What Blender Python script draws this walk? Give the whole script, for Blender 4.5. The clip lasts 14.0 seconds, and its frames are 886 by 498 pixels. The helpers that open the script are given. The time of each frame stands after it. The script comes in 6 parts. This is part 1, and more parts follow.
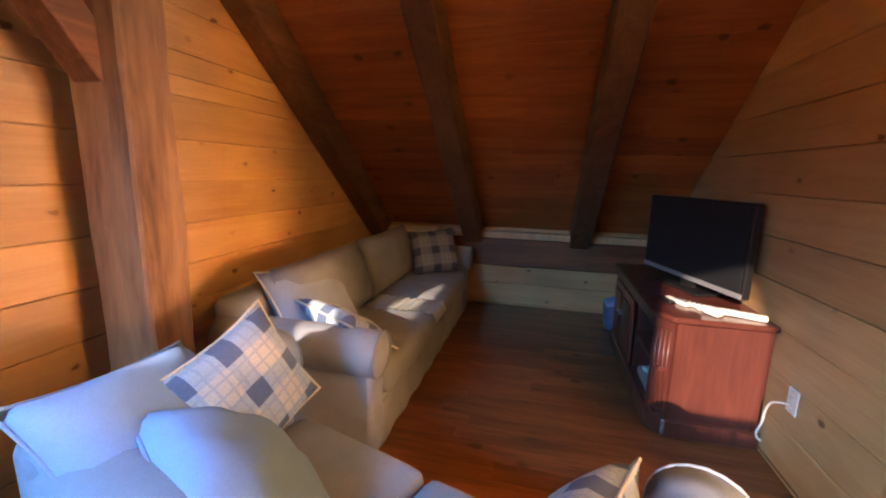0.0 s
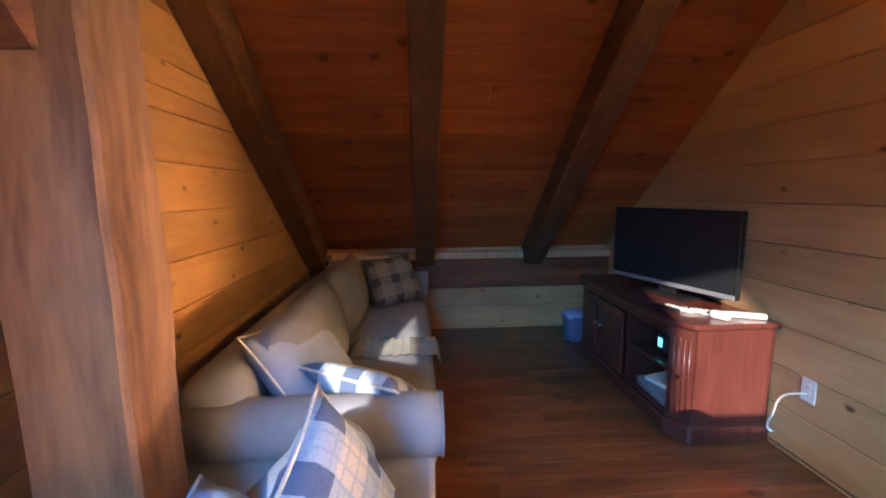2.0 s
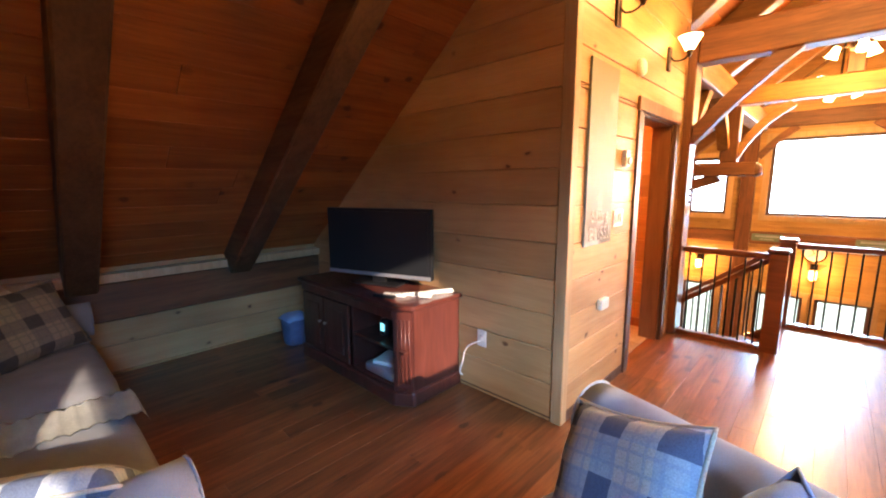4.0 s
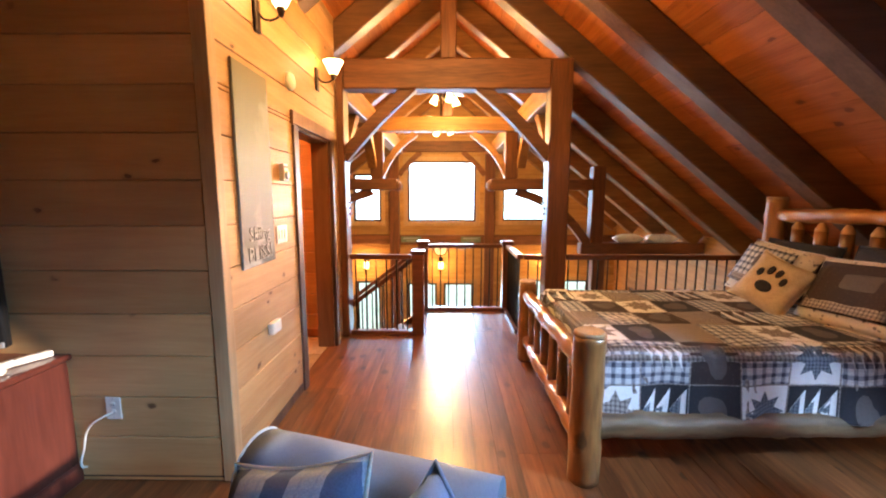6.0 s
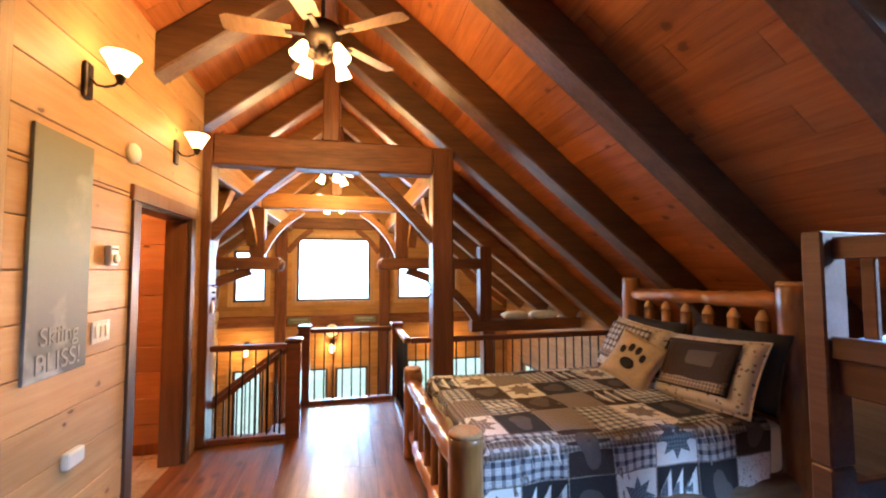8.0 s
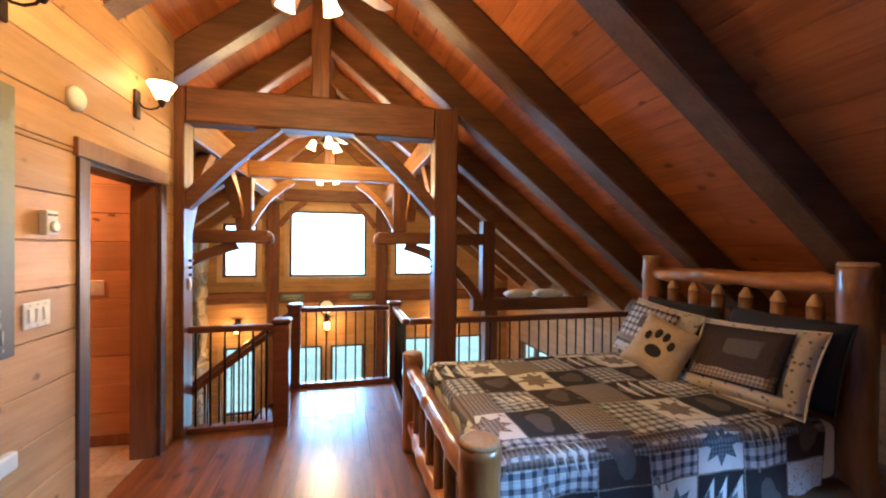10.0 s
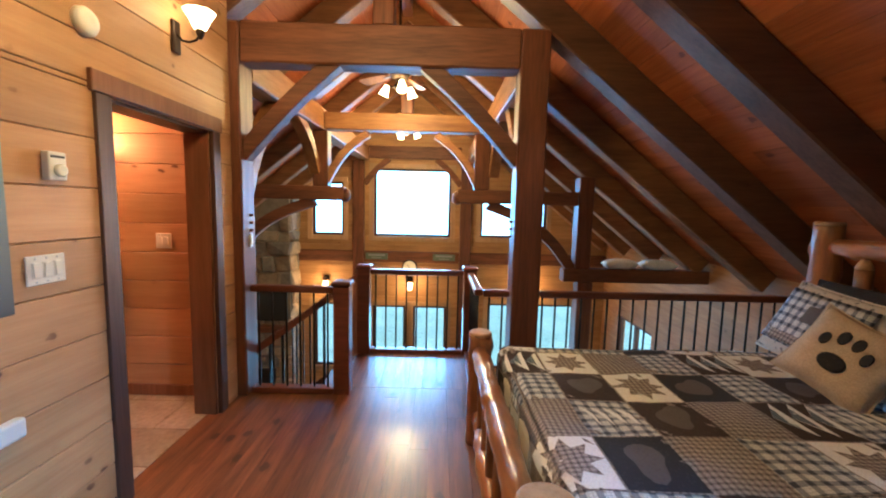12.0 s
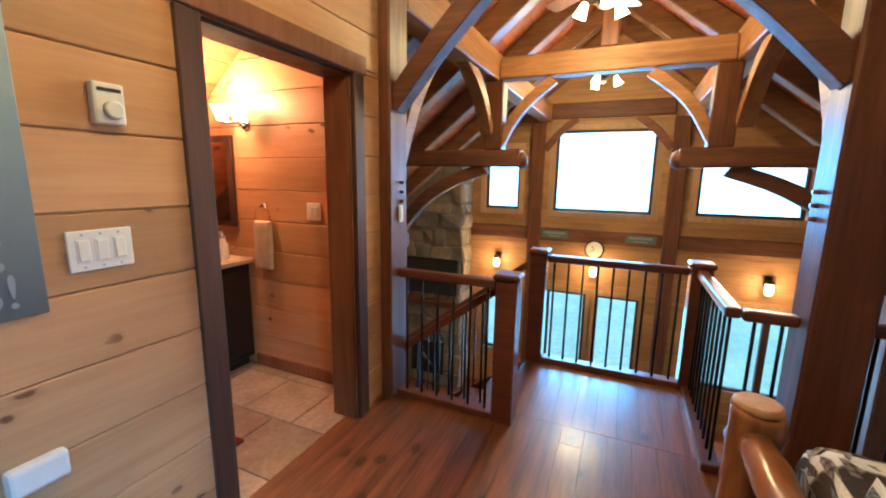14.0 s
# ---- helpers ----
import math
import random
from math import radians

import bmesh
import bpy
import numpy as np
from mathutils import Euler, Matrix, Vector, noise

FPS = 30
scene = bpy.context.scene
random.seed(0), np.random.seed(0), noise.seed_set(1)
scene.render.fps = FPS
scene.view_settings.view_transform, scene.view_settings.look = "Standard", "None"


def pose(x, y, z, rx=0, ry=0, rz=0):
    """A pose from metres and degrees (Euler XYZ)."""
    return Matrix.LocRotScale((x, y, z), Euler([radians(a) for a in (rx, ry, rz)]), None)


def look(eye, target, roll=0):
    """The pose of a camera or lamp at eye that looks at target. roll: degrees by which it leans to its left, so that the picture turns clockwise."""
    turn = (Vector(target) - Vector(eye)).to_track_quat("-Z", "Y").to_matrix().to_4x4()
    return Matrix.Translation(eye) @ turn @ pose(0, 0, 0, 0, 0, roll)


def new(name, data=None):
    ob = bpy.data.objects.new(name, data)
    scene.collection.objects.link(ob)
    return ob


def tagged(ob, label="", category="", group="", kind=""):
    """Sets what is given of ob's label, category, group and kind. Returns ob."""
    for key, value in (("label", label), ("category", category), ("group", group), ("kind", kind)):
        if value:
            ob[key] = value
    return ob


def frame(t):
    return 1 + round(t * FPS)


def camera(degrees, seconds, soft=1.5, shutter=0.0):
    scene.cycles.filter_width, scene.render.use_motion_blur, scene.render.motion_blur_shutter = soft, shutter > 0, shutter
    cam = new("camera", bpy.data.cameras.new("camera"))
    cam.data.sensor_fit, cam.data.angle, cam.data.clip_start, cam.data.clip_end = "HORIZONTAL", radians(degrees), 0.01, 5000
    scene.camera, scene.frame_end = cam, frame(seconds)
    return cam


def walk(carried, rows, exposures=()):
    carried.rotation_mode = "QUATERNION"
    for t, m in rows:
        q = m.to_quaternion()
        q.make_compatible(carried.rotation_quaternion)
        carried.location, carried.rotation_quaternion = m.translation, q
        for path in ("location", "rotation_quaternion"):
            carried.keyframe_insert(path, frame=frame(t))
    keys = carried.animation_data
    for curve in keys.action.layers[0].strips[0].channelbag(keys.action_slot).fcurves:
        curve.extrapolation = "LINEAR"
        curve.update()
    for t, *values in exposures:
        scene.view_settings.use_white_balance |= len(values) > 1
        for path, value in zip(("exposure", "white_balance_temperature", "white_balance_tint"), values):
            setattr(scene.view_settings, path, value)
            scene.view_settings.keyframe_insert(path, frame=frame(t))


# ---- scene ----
cam = camera(95.2, 14.0, 2.1)
PATH = [
    (0, (-0.188, 0.704, 1.462), (-0.661, 2.612, 1.094), 1.2),
    (0.5, (-0.351, 0.777, 1.443), (-0.739, 2.706, 1.085), 1.5),
    (1, (-0.572, 0.834, 1.443), (-0.847, 2.786, 1.105), 0.4),
    (1.5, (-0.819, 0.883, 1.46), (-0.897, 2.856, 1.141), -0.8),
    (2, (-0.986, 0.972, 1.463), (-0.868, 2.949, 1.187), -0.6),
    (2.5, (-1.104, 1.048, 1.482), (-0.789, 3.001, 1.188), -0.5),
    (3, (-1.194, 1.095, 1.483), (-0.577, 2.971, 1.166), -0.3),
    (3.5, (-1.241, 1.135, 1.494), (-0.22, 2.824, 1.174), -0.2),
    (4, (-1.179, 1.112, 1.511), (0.248, 2.478, 1.201), -0.3),
    (4.2, (-1.143, 1.094, 1.513), (0.403, 2.326, 1.21), -0.2),
    (6.5, (-0.954, 1.069, 1.552), (1.023, 0.861, 1.333), 0.2),
    (7, (-0.938, 1.047, 1.567), (1.026, 0.696, 1.429), 0.2),
    (7.5, (-0.887, 0.986, 1.583), (1.063, 0.544, 1.557), -0.1),
    (8, (-0.833, 0.886, 1.608), (1.112, 0.432, 1.712), -0.1),
    (10.3, (-0.375, 0.838, 1.592), (1.574, 0.39, 1.55), 0.6),
    (10.5, (-0.336, 0.811, 1.581), (1.619, 0.396, 1.521), 0.5),
    (11, (-0.189, 0.743, 1.571), (1.782, 0.427, 1.455), 1.1),
    (11.5, (-0.016, 0.641, 1.58), (1.97, 0.463, 1.418), 1.6),
    (12, (0.139, 0.617, 1.565), (2.128, 0.596, 1.358), 1.4),
    (12.5, (0.357, 0.671, 1.553), (2.337, 0.805, 1.304), 0.8),
    (13, (0.589, 0.716, 1.532), (2.543, 1.017, 1.234), 0.6),
    (13.5, (0.868, 0.75, 1.517), (2.771, 1.268, 1.183), 0.6),
    (14, (1.112, 0.806, 1.501), (2.911, 1.607, 1.149), 0.9),
]
walk(cam, [(t, look(eye, target, roll)) for t, eye, target, roll in PATH], [(0, 1.1, 8800, 26), (2.0, 1.2, 7000, 20), (3.0, 1.35, 7000, 20), (4.0, 1.2, 8200, 24), (6.5, 0.65, 7400, 16), (8.0, 0.45, 6800, 13), (11.0, 0.18, 5300, 2), (12.5, 0.05, 4900, -1), (14, 0.08, 4700, -4)])

# ---- world, sun, exposure ----
world = bpy.data.worlds.new("sky_world")
world.use_nodes = True
scene.world = world
wn = world.node_tree
sky = wn.nodes.new("ShaderNodeTexSky")
sky.sky_type, sky.sun_disc = "NISHITA", False
SUN_WAY = Vector((0.26, 1.0, -0.42)).normalized()
sky.sun_elevation = math.asin(-SUN_WAY.z)
sky.sun_rotation = math.atan2(-SUN_WAY.x, -SUN_WAY.y)
wn.links.new(sky.outputs[0], wn.nodes["Background"].inputs[0])
wn.nodes["Background"].inputs[1].default_value = 0.15
sun = new("sun", bpy.data.lights.new("sun", "SUN"))
sun.data.energy, sun.data.angle, sun.data.color = 5.0, radians(0.6), (1.0, 0.95, 0.88)
sun.matrix_world = look((0, 0, 0), SUN_WAY)


def window_lamp(name, place, target, wide, high, power, colour, spread=180):
    lamp = new(name, bpy.data.lights.new(name, "AREA"))
    lamp.data.shape, lamp.data.size, lamp.data.size_y = "RECTANGLE", wide, high
    lamp.data.energy, lamp.data.color, lamp.data.spread = power, colour, radians(spread)
    lamp.matrix_world = look(place, target)
    return lamp


# lamp in the added dormer's opening, aimed at the bed
window_lamp("daylight_dormer", (-0.70, -2.44, 2.92), (1.6, -0.6, 0.6), 0.50, 1.0, 165, (0.34, 0.62, 1.0), 72)
# blue fill lamp in the added gable slot, brightens the sitting corner
window_lamp("daylight_gable", (-2.10, -0.82, 2.20), (-0.9, 2.1, 0.3), 1.4, 0.42, 21, (0.06, 0.40, 1.0), 56)
window_lamp("daylight_east", (8.90, 1.21, 1.62), (0, 1.21, -0.6), 1.55, 1.35, 105, (0.24, 0.57, 1.0), 150)
# added narrow warm lamp in the side window, brightens the gable wall
window_lamp("low_sunlight_east", (8.90, -1.0, 1.36), (-2.1, 2.6, 1.25), 1.3, 0.75, 7.5, (1.0, 0.56, 0.24), 20)
window_lamp("daylight_east_low", (8.90, 1.21, -1.5), (0, 1.21, -1.9), 1.6, 1.7, 70, (0.38, 0.72, 1.0))
window_lamp("daylight_east_side", (8.90, -1.5, -1.3), (0, -1.5, -1.9), 1.8, 1.4, 8, (0.35, 0.70, 1.0))


# ---- materials ----
def base_mat(name, colour, rough=0.5, metal=0.0, spec=0.5, coat=0.0):
    m = bpy.data.materials.new(name)
    m.use_nodes = True
    b = m.node_tree.nodes["Principled BSDF"]
    b.inputs["Base Color"].default_value = (*colour, 1)
    b.inputs["Roughness"].default_value = rough
    b.inputs["Metallic"].default_value = metal
    b.inputs["Specular IOR Level"].default_value = spec
    b.inputs["Coat Weight"].default_value = coat
    return m, m.node_tree, b


def mixed(nt, kind, fac, a, b):
    n = nt.nodes.new("ShaderNodeMix")
    n.data_type, n.blend_type = "RGBA", kind
    for sock, v in ((n.inputs[0], fac), (n.inputs[6], a), (n.inputs[7], b)):
        if isinstance(v, (int, float)):
            sock.default_value = v
        elif isinstance(v, tuple):
            sock.default_value = (*v, 1) if len(v) == 3 else v
        else:
            nt.links.new(v, sock)
    return n.outputs[2]


def maths(nt, op, a, b=0.0):
    n = nt.nodes.new("ShaderNodeMath")
    n.operation = op
    for sock, v in zip(n.inputs, (a, b)):
        if isinstance(v, (int, float)):
            sock.default_value = v
        else:
            nt.links.new(v, sock)
    return n.outputs[0]


def ramp(nt, fac, *stops):
    n = nt.nodes.new("ShaderNodeValToRGB")
    while len(n.color_ramp.elements) < len(stops):
        n.color_ramp.elements.new(0.5)
    for e, (p, c) in zip(n.color_ramp.elements, stops):
        e.position = p
        e.color = (*c, 1) if isinstance(c, tuple) else (c, c, c, 1)
    nt.links.new(fac, n.inputs[0])
    return n.outputs[0]


def bumped(nt, b, height, strength=0.2, distance=0.01):
    n = nt.nodes.new("ShaderNodeBump")
    n.inputs["Strength"].default_value, n.inputs["Distance"].default_value = strength, distance
    nt.links.new(height, n.inputs["Height"])
    nt.links.new(n.outputs[0], b.inputs["Normal"])


def spots(nt, **inputs):
    n = nt.nodes.new("ShaderNodeTexNoise")
    for k, v in inputs.items():
        n.inputs[k].default_value = v
    return n


def wood(name, light, dark, axis="X", rough=0.5, knots=0.0, vary=0.25, island=False, coat=0.0, grain=14.0, tilt=0.0, relief=0.15, knot_size=0.075, face=None):
    """Sawn wood: grain along one axis, knots, and a tone of its own for each piece."""
    m, nt, b = base_mat(name, light, rough, coat=coat)
    co = nt.nodes.new("ShaderNodeTexCoord")
    rnd = nt.nodes.new("ShaderNodeNewGeometry").outputs["Random Per Island"] if island else nt.nodes.new("ShaderNodeObjectInfo").outputs["Random"]
    turn = nt.nodes.new("ShaderNodeMapping")
    turn.inputs["Rotation"].default_value = (tilt, 0, 0)
    nt.links.new(co.outputs["Object"], turn.inputs[0])
    shift = nt.nodes.new("ShaderNodeVectorMath")
    shift.operation = "MULTIPLY_ADD"
    nt.links.new(rnd, shift.inputs[0])
    shift.inputs[1].default_value = (37.0, 53.0, 71.0)
    nt.links.new(turn.outputs[0], shift.inputs[2])
    scale = nt.nodes.new("ShaderNodeMapping")
    scale.inputs["Scale"].default_value = tuple(0.9 if a == axis else grain for a in "XYZ")
    nt.links.new(shift.outputs[0], scale.inputs[0])
    fine = spots(nt, Scale=1.0, Detail=6.0, Roughness=0.65, Distortion=0.6)
    nt.links.new(scale.outputs[0], fine.inputs["Vector"])
    hair = spots(nt, Scale=6.0, Detail=3.0)
    nt.links.new(scale.outputs[0], hair.inputs["Vector"])
    wide = spots(nt, Scale=1.3, Detail=2.0)
    nt.links.new(shift.outputs[0], wide.inputs["Vector"])
    f = maths(nt, "ADD", maths(nt, "MULTIPLY", fine.outputs[0], 0.7), maths(nt, "MULTIPLY", hair.outputs[0], 0.3))
    col = ramp(nt, f, (0.34, dark), (0.62, light))
    tone = ramp(nt, wide.outputs[0], (0.3, 0.78), (0.7, 1.12))
    col = mixed(nt, "MULTIPLY", 1.0, col, tone)
    own = ramp(nt, rnd, (0.0, 1.0 - vary), (1.0, 1.0 + vary * 0.5))
    col = mixed(nt, "MULTIPLY", 1.0, col, own)
    if knots:
        sk = nt.nodes.new("ShaderNodeMapping")
        sk.inputs["Scale"].default_value = tuple(0.02 if a == face else (2.3 if a == axis else 3.4) for a in "XYZ")
        nt.links.new(shift.outputs[0], sk.inputs[0])
        v = nt.nodes.new("ShaderNodeTexVoronoi")
        v.inputs["Scale"].default_value = 1.0
        wob = spots(nt, Scale=9.0, Detail=1.0)
        nt.links.new(sk.outputs[0], wob.inputs["Vector"])
        warp = mixed(nt, "LINEAR_LIGHT", 0.05, sk.outputs[0], wob.outputs["Color"])
        if face:
            v.voronoi_dimensions = "2D"
            cut, join = nt.nodes.new("ShaderNodeSeparateXYZ"), nt.nodes.new("ShaderNodeCombineXYZ")
            nt.links.new(warp, cut.inputs[0])
            for i, a in enumerate([a for a in "XYZ" if a != face]):
                nt.links.new(cut.outputs["XYZ".index(a)], join.inputs[i])
            warp = join.outputs[0]
        nt.links.new(warp, v.inputs["Vector"])
        halo = ramp(nt, v.outputs["Distance"], (0.0, 1.0), (knot_size * 0.75, 0.85), (knot_size, 0.2), (knot_size * 1.9, 0.0))
        few = spots(nt, Scale=1.9, Detail=1.0)
        nt.links.new(shift.outputs[0], few.inputs["Vector"])
        halo = mixed(nt, "MULTIPLY", 1.0, halo, ramp(nt, few.outputs[0], (0.46, 0.0), (0.56, 1.0)))
        col = mixed(nt, "MIX", maths(nt, "MULTIPLY", halo, knots), col, (dark[0] * 0.24, dark[1] * 0.17, dark[2] * 0.14))
    nt.links.new(col, b.inputs["Base Color"])
    nt.links.new(ramp(nt, f, (0.3, min(1.0, rough + 0.14)), (0.7, rough)), b.inputs["Roughness"])
    bumped(nt, b, f, relief, 0.004)
    return m


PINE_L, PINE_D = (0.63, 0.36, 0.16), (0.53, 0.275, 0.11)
pine_x = wood("pine_boards_along_x", PINE_L, PINE_D, "X", 0.42, 1.0, 0.16, face="Y", knot_size=0.048)
pine_y = wood("pine_boards_along_y", PINE_L, PINE_D, "Y", 0.42, 1.0, 0.16, face="X", knot_size=0.048)
pine_trim = wood("pine_trim", (0.60, 0.39, 0.21), (0.46, 0.27, 0.13), "Z", 0.45, 0.3)
hewn_wood = wood("hand_hewn_post", (0.36, 0.185, 0.085), (0.13, 0.058, 0.028), "Z", 0.55, 1.0, 0.15, grain=6.5, relief=0.6, knot_size=0.10)
# pine darkened in colour to offset window light washing out these walls
pine_side = wood("pine_side_darkened", (0.44, 0.23, 0.085), (0.28, 0.135, 0.048), "X", 0.5, 0.5, 0.1, face="Y")
pine_far = wood("pine_far_wall", (0.52, 0.29, 0.115), (0.36, 0.185, 0.065), "Y", 0.5, 0.5, 0.1, island=True)
ceiling_wood = wood("ceiling_boards", (0.47, 0.138, 0.032), (0.30, 0.078, 0.018), "X", 0.55, 0.8, 0.2, island=True, face="Z")
floor_wood = wood("floor_planks", (0.28, 0.094, 0.031), (0.090, 0.027, 0.009), "X", 0.32, 0.8, 0.22, coat=0.6, grain=11.0, relief=0.05, face="Z", knot_size=0.10)
for shader in floor_wood.node_tree.nodes:
    if shader.type == "BSDF_PRINCIPLED":
        shader.inputs["Coat Roughness"].default_value = 0.21
beam_x = wood("timber_along_x", (0.22, 0.082, 0.032), (0.085, 0.028, 0.012), "X", 0.36, 0.5, 0.15, grain=10.0, relief=0.2)
beam_y = wood("timber_along_y", (0.22, 0.082, 0.032), (0.085, 0.028, 0.012), "Y", 0.52, 0.5, 0.15, grain=10.0, relief=0.2)
beam_z = wood("timber_upright", (0.20, 0.072, 0.029), (0.085, 0.028, 0.012), "Z", 0.36, 0.5, 0.15, grain=10.0, relief=0.2)
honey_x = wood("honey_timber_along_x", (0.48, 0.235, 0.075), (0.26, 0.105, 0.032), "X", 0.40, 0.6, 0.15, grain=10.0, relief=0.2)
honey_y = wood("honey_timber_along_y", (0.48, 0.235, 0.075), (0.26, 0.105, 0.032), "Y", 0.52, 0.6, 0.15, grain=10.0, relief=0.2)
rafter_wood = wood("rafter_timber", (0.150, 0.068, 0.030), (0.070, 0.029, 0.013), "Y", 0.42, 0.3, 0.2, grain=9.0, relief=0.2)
jamb_wood = wood("reddish_jamb", (0.36, 0.15, 0.065), (0.24, 0.09, 0.036), "Z", 0.4, 0.2)
# lighter copy of the rafter timber: lamp light past the truss put into colour
lit_rafter_wood = wood("lit_rafter", (0.30, 0.145, 0.052), (0.15, 0.064, 0.022), "Y", 0.42, 0.4, 0.2, grain=9.0, relief=0.2)
dark_trim = wood("dark_stained_trim", (0.105, 0.048, 0.030), (0.055, 0.024, 0.015), "Z", 0.4, 0.0)
rail_wood = wood("handrail_wood", (0.20, 0.062, 0.028), (0.10, 0.030, 0.014), "Y", 0.3, 0.0, coat=0.2)
cherry = wood("cherry_cabinet", (0.125, 0.032, 0.022), (0.060, 0.013, 0.009), "Z", 0.28, 0.0, 0.05, coat=0.3, grain=9.0, relief=0.05)
bunk_wood = wood("bunk_stain", (0.15, 0.075, 0.055), (0.075, 0.034, 0.024), "X", 0.4, 0.1)
log_wood = wood("varnished_log", (0.48, 0.20, 0.060), (0.15, 0.05, 0.016), "X", 0.25, 0.8, 0.3, coat=0.5, grain=5.0, relief=0.3, knot_size=0.11)
log_post = wood("varnished_log_upright", (0.40, 0.18, 0.062), (0.10, 0.038, 0.015), "Z", 0.28, 0.8, 0.3, coat=0.4, grain=5.0, relief=0.3, knot_size=0.12)
bark_log = wood("bark_covered_log", (0.22, 0.125, 0.06), (0.06, 0.032, 0.016), "Y", 0.5, 0.7, 0.2, grain=6.0, relief=0.5, knot_size=0.12)
log_end = wood("log_end_grain", (0.58, 0.36, 0.19), (0.40, 0.22, 0.10), "Z", 0.5, 0.0)
black_metal = base_mat("black_iron", (0.012, 0.012, 0.013), 0.4, 0.6)[0]
bronze = base_mat("dark_bronze", (0.05, 0.032, 0.022), 0.4, 0.8)[0]
white_plastic = base_mat("white_plastic", (0.80, 0.765, 0.66), 0.35)[0]
slot_dark = base_mat("dark_slot", (0.03, 0.028, 0.025), 0.5)[0]
screen_black = base_mat("black_screen", (0.016, 0.018, 0.020), 0.28)[0]
gloss_black = base_mat("black_plastic", (0.012, 0.012, 0.013), 0.3)[0]
silver = base_mat("silver_plastic", (0.45, 0.46, 0.48), 0.3, 0.6)[0]
chrome = base_mat("chrome", (0.8, 0.8, 0.8), 0.12, 1.0)[0]


def flecked(name, a, b_, rough, scale=8.0, relief=0.1, fine=160.0):
    """A surface with blotches and a fine weave or grit."""
    m, nt, b = base_mat(name, a, rough)
    co = nt.nodes.new("ShaderNodeTexCoord").outputs["Object"]
    n1, n2 = spots(nt, Scale=scale, Detail=4.0), spots(nt, Scale=fine, Detail=2.0)
    for n in (n1, n2):
        nt.links.new(co, n.inputs["Vector"])
    col = ramp(nt, n1.outputs[0], (0.35, b_), (0.65, a))
    col = mixed(nt, "MULTIPLY", 0.6, col, ramp(nt, n2.outputs[0], (0.3, 0.65), (0.7, 1.1)))
    nt.links.new(col, b.inputs["Base Color"])
    bumped(nt, b, n2.outputs[0], relief, 0.003)
    return m


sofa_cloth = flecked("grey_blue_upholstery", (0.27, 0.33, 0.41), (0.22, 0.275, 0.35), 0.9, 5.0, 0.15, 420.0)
# same cloth, darker and less blue: the long sofa's shade is in the colour
sofa_shade = flecked("shaded_upholstery", (0.24, 0.26, 0.275), (0.19, 0.205, 0.22), 0.9, 5.0, 0.15, 420.0)
pale_cloth = flecked("pale_blue_cloth", (0.23, 0.40, 0.64), (0.20, 0.36, 0.58), 0.85, 4.0, 0.12, 420.0)
# pale colour of the sun patch laid on the sofa seat
ribbed_cloth = flecked("sunlit_ribbed_cloth", (0.66, 0.68, 0.60), (0.54, 0.56, 0.50), 0.95, 8.0, 0.3)
towel_cloth = flecked("cream_towel", (0.62, 0.52, 0.40), (0.50, 0.41, 0.31), 0.95, 12.0, 0.4)
piping_cloth = flecked("cream_piping", (0.62, 0.58, 0.47), (0.52, 0.48, 0.39), 0.9)
outside_green = flecked("winter_lawn", (0.46, 0.54, 0.42), (0.36, 0.45, 0.32), 0.95, 0.8, 0.2, 6.0)
stone_mats = [flecked("field_stone_%s" % n, a, c, 0.8, 6.0, 0.4, 40.0) for n, a, c in (("tan", (0.34, 0.27, 0.19), (0.25, 0.19, 0.13)), ("grey", (0.27, 0.25, 0.22), (0.19, 0.175, 0.155)), ("buff", (0.42, 0.35, 0.25), (0.31, 0.25, 0.18)))]
mortar = flecked("mortar", (0.33, 0.29, 0.24), (0.25, 0.22, 0.18), 0.95)
tile_mats = [flecked("travertine_%s" % n, a, c, 0.35, 5.0, 0.1, 30.0) for n, a, c in (("light", (0.55, 0.44, 0.30), (0.43, 0.32, 0.20)), ("mid", (0.45, 0.34, 0.21), (0.34, 0.24, 0.14)))]
plaster = flecked("cream_wall", (0.55, 0.42, 0.26), (0.48, 0.36, 0.21), 0.8, 2.0)
countertop = flecked("pale_counter", (0.62, 0.50, 0.36), (0.52, 0.40, 0.28), 0.25, 14.0)


def glow(name, colour, strength):
    m = bpy.data.materials.new(name)
    m.use_nodes = True
    nt = m.node_tree
    e = nt.nodes.new("ShaderNodeEmission")
    e.inputs[0].default_value, e.inputs[1].default_value = (*colour, 1), strength
    nt.links.new(e.outputs[0], nt.nodes["Material Output"].inputs[0])
    return m


lamp_glass = glow("lit_frosted_glass", (1.0, 0.66, 0.30), 14.0)
lamp_glass_far = glow("lit_lantern_glass", (1.0, 0.55, 0.20), 9.0)


def clear_glass(name):
    m = bpy.data.materials.new(name)
    m.use_nodes = True
    nt = m.node_tree
    t, g, mx = nt.nodes.new("ShaderNodeBsdfTransparent"), nt.nodes.new("ShaderNodeBsdfGlossy"), nt.nodes.new("ShaderNodeMixShader")
    g.inputs["Roughness"].default_value = 0.02
    mx.inputs[0].default_value = 0.06
    for i, n in ((1, t), (2, g)):
        nt.links.new(n.outputs[0], mx.inputs[i])
    nt.links.new(mx.outputs[0], nt.nodes["Material Output"].inputs[0])
    return m


pane_glass = clear_glass("window_glass")


# ---- building helpers ----
def flat(bm, m=Matrix()):
    bmesh.ops.transform(bm, matrix=m, verts=bm.verts)
    return bm


